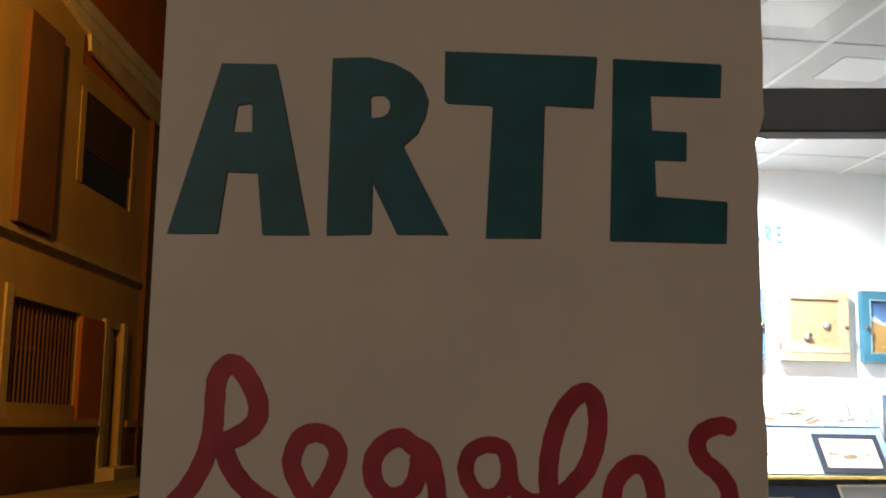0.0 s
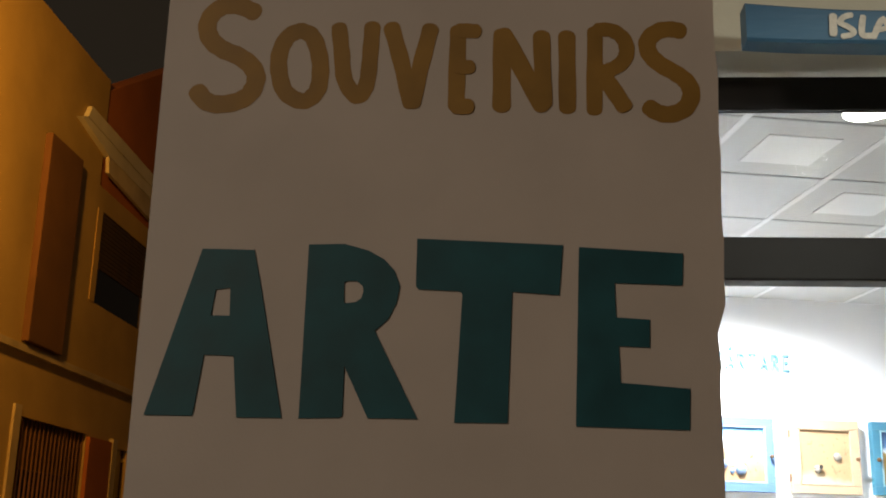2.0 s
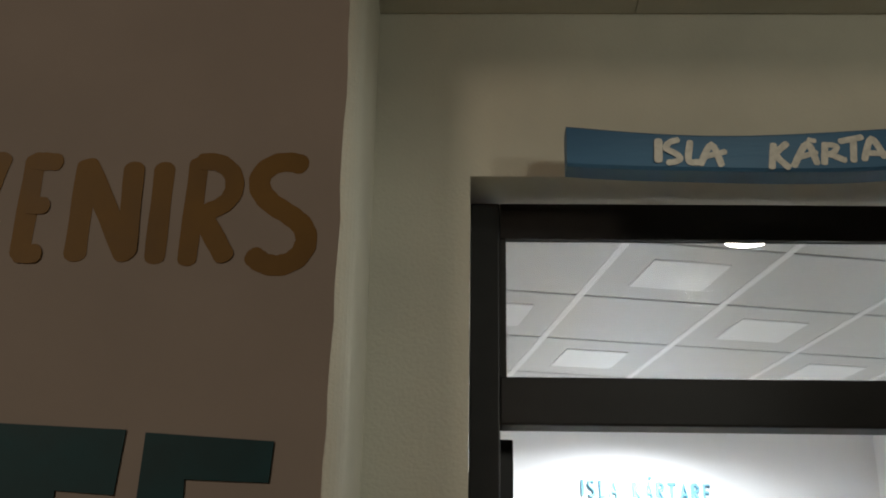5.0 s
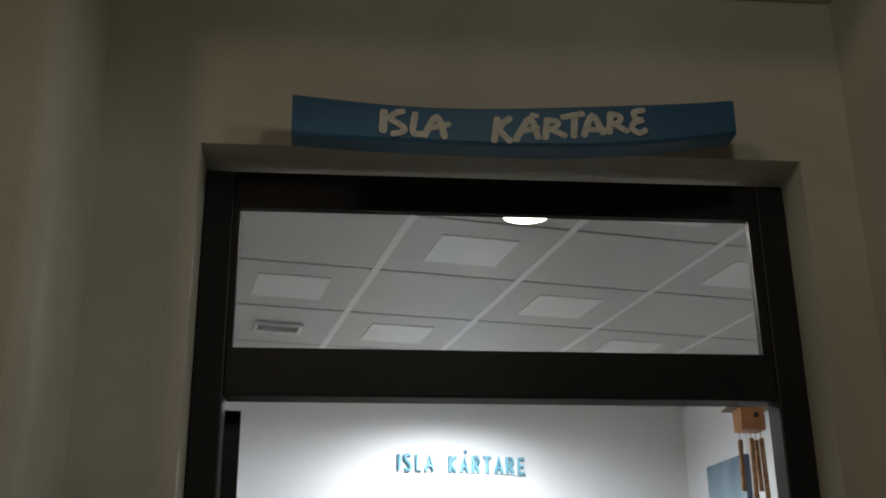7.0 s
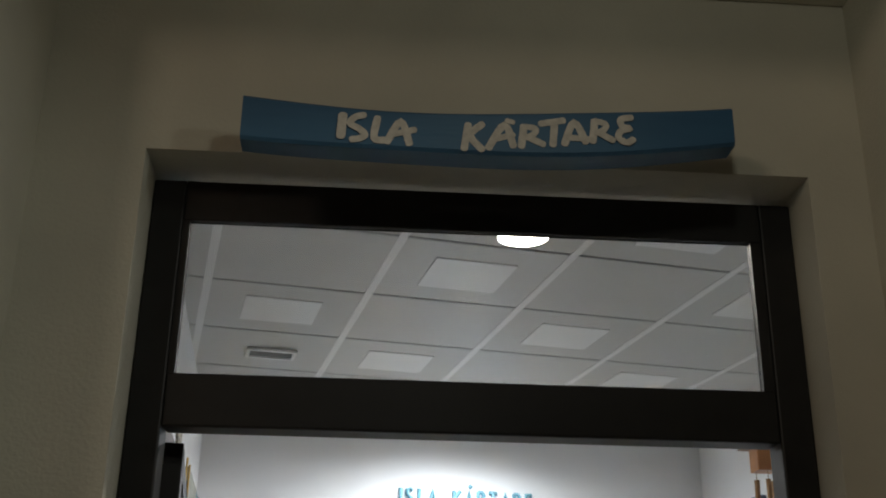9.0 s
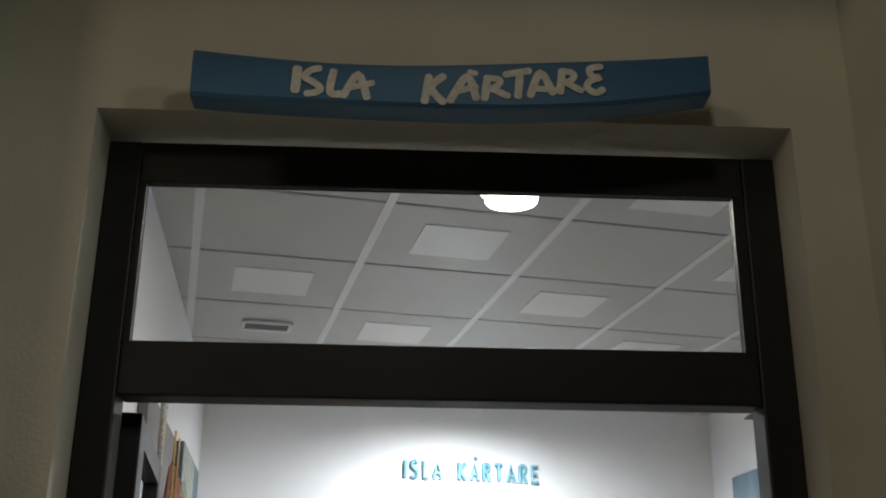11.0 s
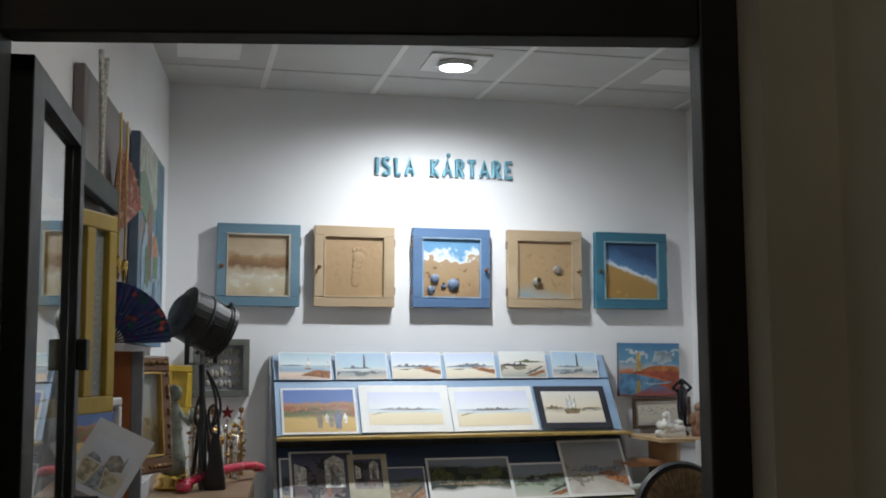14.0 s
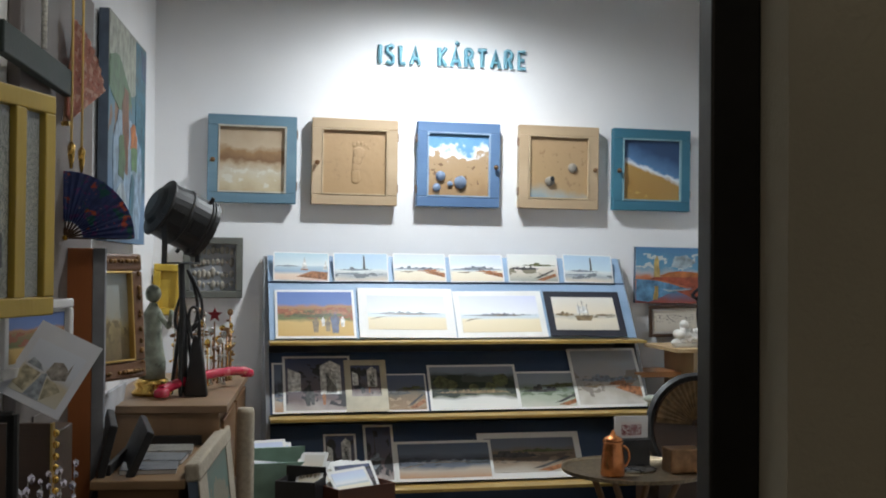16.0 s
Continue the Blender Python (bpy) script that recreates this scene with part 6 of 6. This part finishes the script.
# cluster of small metal ornaments
random.seed(21)
for k in range(38):
    u, o = -0.66 + random.uniform(-0.14, 0.12), 0.30 + random.uniform(-0.1, 0.13)
    r = random.uniform(0.009, 0.017)
    h = random.uniform(0.14, 0.32)
    orn = thing("ornament", MW @ pose(o, u, 1.01), random.choice(("small bronze ornament on the cabinet", "small silver ornament on the cabinet", "small silver ornament on the cabinet", "small bronze ornament on the cabinet", "small brass ornament on the cabinet")), "ornament", "ornaments")
    m = (SILVER, BRONZE, BRASS)[("silver" in orn["label"]) * 0 + (1 if "bronze" in orn["label"] else 2 if "brass" in orn["label"] else 0)]
    part("stem", lathe([(r * 0.9, 0.0), (r * 0.5, 0.01), (r * 0.22, h * 0.4), (r * 0.3, h - r)], 12), m, orn, smooth=True)
    bm = bmesh.new()
    ball(bm, (0, 0, h), r, (1, 1, random.uniform(0.8, 1.5)), 2)
    part("head", bm, m, orn, smooth=True)
    for q in range(3):
        bm = bmesh.new()
        a = random.uniform(0, 6.28)
        ball(bm, (1.3 * r * math.cos(a), 1.3 * r * math.sin(a), h * random.uniform(0.55, 0.9)), r * random.uniform(0.45, 0.8), (1.2, 1, 0.8), 1)
        part("bud", bm, m, orn)
star = [(0.035 * (1 if k % 2 == 0 else 0.42) * math.sin(math.pi * k / 5), 0.035 * (1 if k % 2 == 0 else 0.42) * math.cos(math.pi * k / 5)) for k in range(10)]
sr = thing("star_ornament", MW @ pose(0.36, -0.62, 1.30), "red metal star on a thin stem", "ornament")
part("star", prism(star, 0.008), mat("dark red enamel", (0.25, 0.02, 0.03), 0.3), sr)
bm = bmesh.new()
rod(bm, (0, 0.004, -0.29), (0, 0.004, -0.03), 0.004, steps=6)
part("stem", bm, BRONZE, sr)

# red telephone
ph = thing("telephone_handset", MW @ pose(0.37, -1.02, 1.045, 0, 0, 62), "raspberry red telephone handset on the cabinet edge", "telephone")
mesh_part("grip", tube_mesh("grip", [[(-0.30, 0.0), (-0.2, 0.02), (0.0, 0.034), (0.2, 0.036), (0.30, 0.02)]], 0.02, 1.0, True), REDPLASTIC, ph)
for k in (-1, 1):
    part("cap", lathe([(0.026, -0.022), (0.03, -0.012), (0.028, 0.006), (0.012, 0.014)], 20), REDPLASTIC, ph, "", pose(k * 0.30, 0, 0.008 + 0.012 * k), True)

# low table with boxes of cards
tb = thing("low_table", MS @ pose(0.98, 3.02, 0.0), "low dark table holding boxes of cards", "table")
part("tabletop", boxes((-0.40, 0.36, -0.17, 0.19, 0.46, 0.49), bevel=0.004), DARKOAK, tb)
for sx in (-0.33, 0.33):
    for sy in (-0.14, 0.14):
        part("leg", boxes((sx - 0.02, sx + 0.02, sy - 0.02, sy + 0.02, 0.012, 0.46)), DARKOAK, tb)


def card_box(m, w, d, h, paint, label, n, seed):
    ob = thing("card_box", m, label, "box", "boxes of cards")
    t = 0.008
    part("side", boxes((-w / 2, w / 2, -d / 2, -d / 2 + t, t, h)), paint, ob)
    part("side", boxes((-w / 2, w / 2, d / 2 - t, d / 2, t, h + 0.04)), paint, ob)
    part("side", boxes((-w / 2, -w / 2 + t, -d / 2 + t, d / 2 - t, t, h)), paint, ob)
    part("side", boxes((w / 2 - t, w / 2, -d / 2 + t, d / 2 - t, t, h)), paint, ob)
    part("base", boxes((-w / 2, w / 2, -d / 2, d / 2, 0, t)), paint, ob)
    random.seed(seed)
    for k in range(n):
        c = thing("postcard", m @ pose(random.uniform(-0.02, 0.02), -d / 2 + 0.02 + (d - 0.04) * k / n, 0.055, -36 - 14 * random.random(), random.uniform(-6, 6), random.uniform(-7, 7)), "small picture postcard standing in a box", "postcard", "postcards")
        cw = w * 0.82
        cw *= random.uniform(0.62, 0.95)
        top = h + random.uniform(0.04, 0.09)
        part("sheet", boxes((-cw / 2, cw / 2, 0, 0.0015, 0, top)), PAPER, c)
        part("picture", boxes((-cw / 2 + 0.014, cw / 2 - 0.014, -0.0012, -0.0002, h * 0.45, top - 0.014)), random.choice((*WATER, NIGHT, SHIP)), c)


card_box(MS @ pose(0.77, 3.10, 0.491, 0, 0, 6), 0.27, 0.16, 0.21, MINT, "mint green box full of cards", 5, 1)
card_box(MS @ pose(0.86, 2.93, 0.491, 0, 0, -24), 0.17, 0.14, 0.16, CHARCOAL, "black box of picture postcards", 5, 2)
card_box(MS @ pose(1.09, 2.96, 0.491, 0, 0, 26), 0.28, 0.17, 0.13, wood("mahogany box", (0.15, 0.045, 0.02), (0.08, 0.025, 0.012), 0.35), "mahogany box of picture postcards", 7, 3)
shl = thing("sea_shell", MS @ pose(0.62, 3.04, 0.492), "pale sea shell beside the card boxes", "shell")
bm = bmesh.new()
for k in range(9):
    ball(bm, (0.004 * k * math.cos(k * 0.9), 0.004 * k * math.sin(k * 0.9), 0.03 + 0.024 * k), 0.034 - 0.0032 * k, (1, 1, 0.8), 2)
part("whorl", bm, WHITECLAY, shl, smooth=True)

# ================= right side =================
rt = thing("tray_table", MS @ pose(2.24, 2.78, 0.0), "round engraved metal tray on folding wooden legs", "table")
part("tray", lathe([(0.27, 0.662), (0.30, 0.668), (0.305, 0.684), (0.298, 0.684), (0.29, 0.674)], 44), mat("dull engraved brass", (0.36, 0.29, 0.2), 0.35, 0.9, vary=0.25, scale=60), rt)
part("centre_plate", lathe([(0.09, 0.6745), (0.095, 0.682), (0.08, 0.684)], 24), SILVER, rt)
for k in range(4):
    a = radians(45 + 90 * k)
    bm = bmesh.new()
    rod(bm, (0.2 * math.cos(a), 0.2 * math.sin(a), 0.66), (0.14 * math.cos(a + 2.6), 0.14 * math.sin(a + 2.6), 0.012), 0.014)
    part("leg", bm, OAK, rt)
jug = thing("copper_mug", MS @ pose(2.10, 2.66, 0.676), "hammered copper mug with a lid", "mug")
part("body", lathe([(0.046, 0.0), (0.05, 0.01), (0.046, 0.08), (0.04, 0.13), (0.043, 0.14)], 28), COPPER, jug, smooth=True)
part("lid", lathe([(0.044, 0.141), (0.036, 0.155), (0.012, 0.165), (0.008, 0.18), (0.002, 0.186)], 24), COPPER, jug, smooth=True)
mesh_part("handle", tube_mesh("handle", [[(0.042, 0.12), (0.08, 0.11), (0.08, 0.05), (0.045, 0.03)]], 0.005, 1.0, True), COPPER, jug)
cbx = thing("black_card_holder", MS @ pose(2.25, 2.84, 0.676), "black box with a framed red sketch standing in it", "box")
part("box", boxes((-0.075, 0.075, -0.03, 0.05, 0.0, 0.12), bevel=0.004), CHARCOAL, cbx)
part("card", boxes((-0.075, 0.075, -0.002, 0.004, 0.121, 0.215), bevel=0.001), PAPER, cbx, "white card")
part("drawing", boxes((-0.045, 0.045, -0.0036, -0.0024, 0.13, 0.19)), canvas("red ink drawing", [(0, (0.7, 0.6, 0.58)), (1, (0.75, 0.7, 0.68))], 0.3, (0.2, 0.03, 0.04), (0.1, 0.8), 9, thr=0.48), cbx)
cp = thing("copper_box", MS @ pose(2.42, 2.70, 0.676), "dark copper coloured small box on the tray", "box")
part("body", boxes((-0.07, 0.07, -0.05, 0.05, 0.0, 0.10), bevel=0.006), BRONZE, cp)
folding_fan(MS @ pose(2.63, 3.0, 0.82, 0, 0, 0), 0.20, 20, 175, mat("straw pleats", (0.30, 0.19, 0.09), 0.7, vary=0.25, scale=30), DARKOAK, "brown straw fan standing on the side box", 0.15, 20)
fr = thing("round_basket", MS @ pose(2.65, 3.05, 0.80), "black rimmed round basket behind the tray", "basket")
part("rim", lathe([(0.235, -0.02), (0.25, 0.0), (0.235, 0.02), (0.21, 0.0)], 36), CHARCOAL, fr, "", pose(0, 0, 0, 82, 0, 0))
part("bottom", lathe([(0.212, 0.0), (0.212, 0.006)], 36), DARKOAK, fr, "", pose(0, 0, 0, 82, 0, 0))
solo("side_box", boxes((-0.25, 0.25, -0.1, 0.16, 0.012, 0.60), bevel=0.004), DARKOAK, MS @ pose(2.65, 3.0, 0.0), "dark wooden box holding the basket", "box")

su = thing("shelf_unit", MS @ pose(2.95, 3.62, 0.0), "small light wooden shelf unit", "shelf")
part("top", boxes((-0.23, 0.24, -0.2, 0.24, 1.108, 1.128), bevel=0.002), BEECH, su)
for sx in (-0.13, 0.2):
    part("upright", boxes((sx, sx + 0.02, -0.16, 0.2, 0.012, 1.107)), BEECH, su)
part("shelf", boxes((-0.38, -0.131, -0.02, 0.22, 0.972, 1.0), bevel=0.003), wood("honey pine", (0.42, 0.2, 0.08), (0.3, 0.13, 0.05), 0.45), su, "honey coloured side shelf")
part("shelf", boxes((-0.108, 0.199, -0.15, 0.2, 0.6, 0.62)), BEECH, su)
solo("poster_board", boxes((-0.08, 0.08, -0.005, 0.005, 0.0, 0.36)), PAPER, MS @ pose(2.98, 3.40, 0.76), "white poster board hung on the shelf unit", "poster")
solo("poster_picture", boxes((-0.035, 0.06, -0.002, 0.002, 0.0, 0.22)), WATER[2], MS @ pose(2.99, 3.391, 0.83), "small landscape print on the poster board", "print")
solo("poster_stand", boxes((-0.08, 0.08, -0.03, 0.05, 0.012, 0.76)), BEECH, MS @ pose(2.98, 3.40, 0.0), "light wooden stand below the poster board", "stand")
bm = bmesh.new()
random.seed(6)
for k in range(22):
    ball(bm, (random.gauss(0, 0.04), random.gauss(0, 0.03), random.uniform(-0.05, 0.05)), random.uniform(0.03, 0.055), (1.3, 1, 0.5), 2)
solo("folded_cloth", bm, mat("pale green cloth", (0.42, 0.46, 0.42), 0.95, vary=0.15, scale=25, bump=0.6), MS @ pose(2.68, 3.42, 0.84), "crumpled pale green cloth", "cloth", smooth=True)
solo("cloth_box", boxes((-0.12, 0.12, -0.09, 0.1, 0.012, 0.80)), OAK, MS @ pose(2.70, 3.44, 0.0), "wooden box below the cloth", "box")

# figurines as plain shapes
bm = lathe([(0.032, 0.0), (0.034, 0.012), (0.02, 0.03), (0.024, 0.1), (0.03, 0.16), (0.024, 0.2), (0.03, 0.24), (0.012, 0.265)], 20)
ball(bm, (0, 0, 0.285), 0.018, (1, 1, 1.2))
for k in (-1, 1):
    rod(bm, (k * 0.026, 0, 0.235), (k * 0.055, 0, 0.255), 0.009)
    rod(bm, (k * 0.055, 0, 0.255), (k * 0.015, 0, 0.29), 0.008)
solo("black_vase_figurine", bm, BLACKCLAY, MS @ pose(2.945, 3.64, 1.129), "slim black glazed vase figurine", "figurine", smooth=True)
bm = bmesh.new()
for k in range(12):
    ball(bm, (-0.06 + 0.011 * k, 0.008 * math.sin(k * 2), 0.02 + 0.05 * abs(math.sin(k * 1.1))), 0.022, (1.3, 1, 1), 2)
rod(bm, (-0.07, 0, 0.012), (0.08, 0, 0.012), 0.022)
ball(bm, (-0.02, 0, 0.11), 0.024)
rod(bm, (-0.04, 0, 0.03), (-0.02, 0, 0.1), 0.018)
solo("white_figurine", bm, WHITECLAY, MS @ pose(2.82, 3.53, 1.13), "small white plaster group figurine", "figurine", smooth=True)
bm = lathe([(0.036, 0.0), (0.04, 0.03), (0.03, 0.08), (0.034, 0.11), (0.015, 0.135)], 18)
ball(bm, (0, 0, 0.155), 0.024)
ball(bm, (-0.035, 0, 0.09), 0.022, (1, 1, 1.6))
solo("clay_figurine", bm, mat("brown painted clay", (0.32, 0.17, 0.1), 0.6, vary=0.3, scale=22), MS @ pose(3.0, 3.56, 1.129), "brown painted clay figurine", "figurine", smooth=True)

# wind chime
wc = thing("wind_chime", pose(2.33, 3.2, 2.74), "wooden bird house wind chime hanging from the ceiling", "wind chime")
PINE = wood("varnished pine", (0.42, 0.19, 0.07), (0.3, 0.12, 0.04), 0.4)
part("house", boxes((-0.065, 0.065, -0.06, 0.06, -0.12, 0.0), bevel=0.006), PINE, wc)
part("roof", prism([(-0.115, -0.004), (0.115, -0.004), (0.09, 0.02), (0.0, 0.045), (-0.09, 0.02)], 0.18), OAK, wc, "", pose(0, -0.09, 0))
part("hole", lathe([(0.014, 0), (0.014, 0.004)], 14), CHARCOAL, wc, "", pose(0.018, -0.0605, -0.045, 90))
bm = bmesh.new()
rod(bm, (0, 0, 0.03), (0, 0, CEIL - 2.74), 0.003, steps=6)
part("cord", bm, ROPE, wc)
for dx, dy, ln in ((-0.05, 0.02, 0.26), (-0.01, -0.03, 0.32), (0.036, 0.026, 0.26), (0.045, -0.026, 0.34)):
    bm = bmesh.new()
    rod(bm, (dx, dy, -0.16), (dx * 1.1, dy, -0.16 - ln), 0.013)
    rod(bm, (dx, dy, -0.115), (dx, dy, -0.16), 0.002, steps=5)
    part("tube", bm, BRONZE, wc)
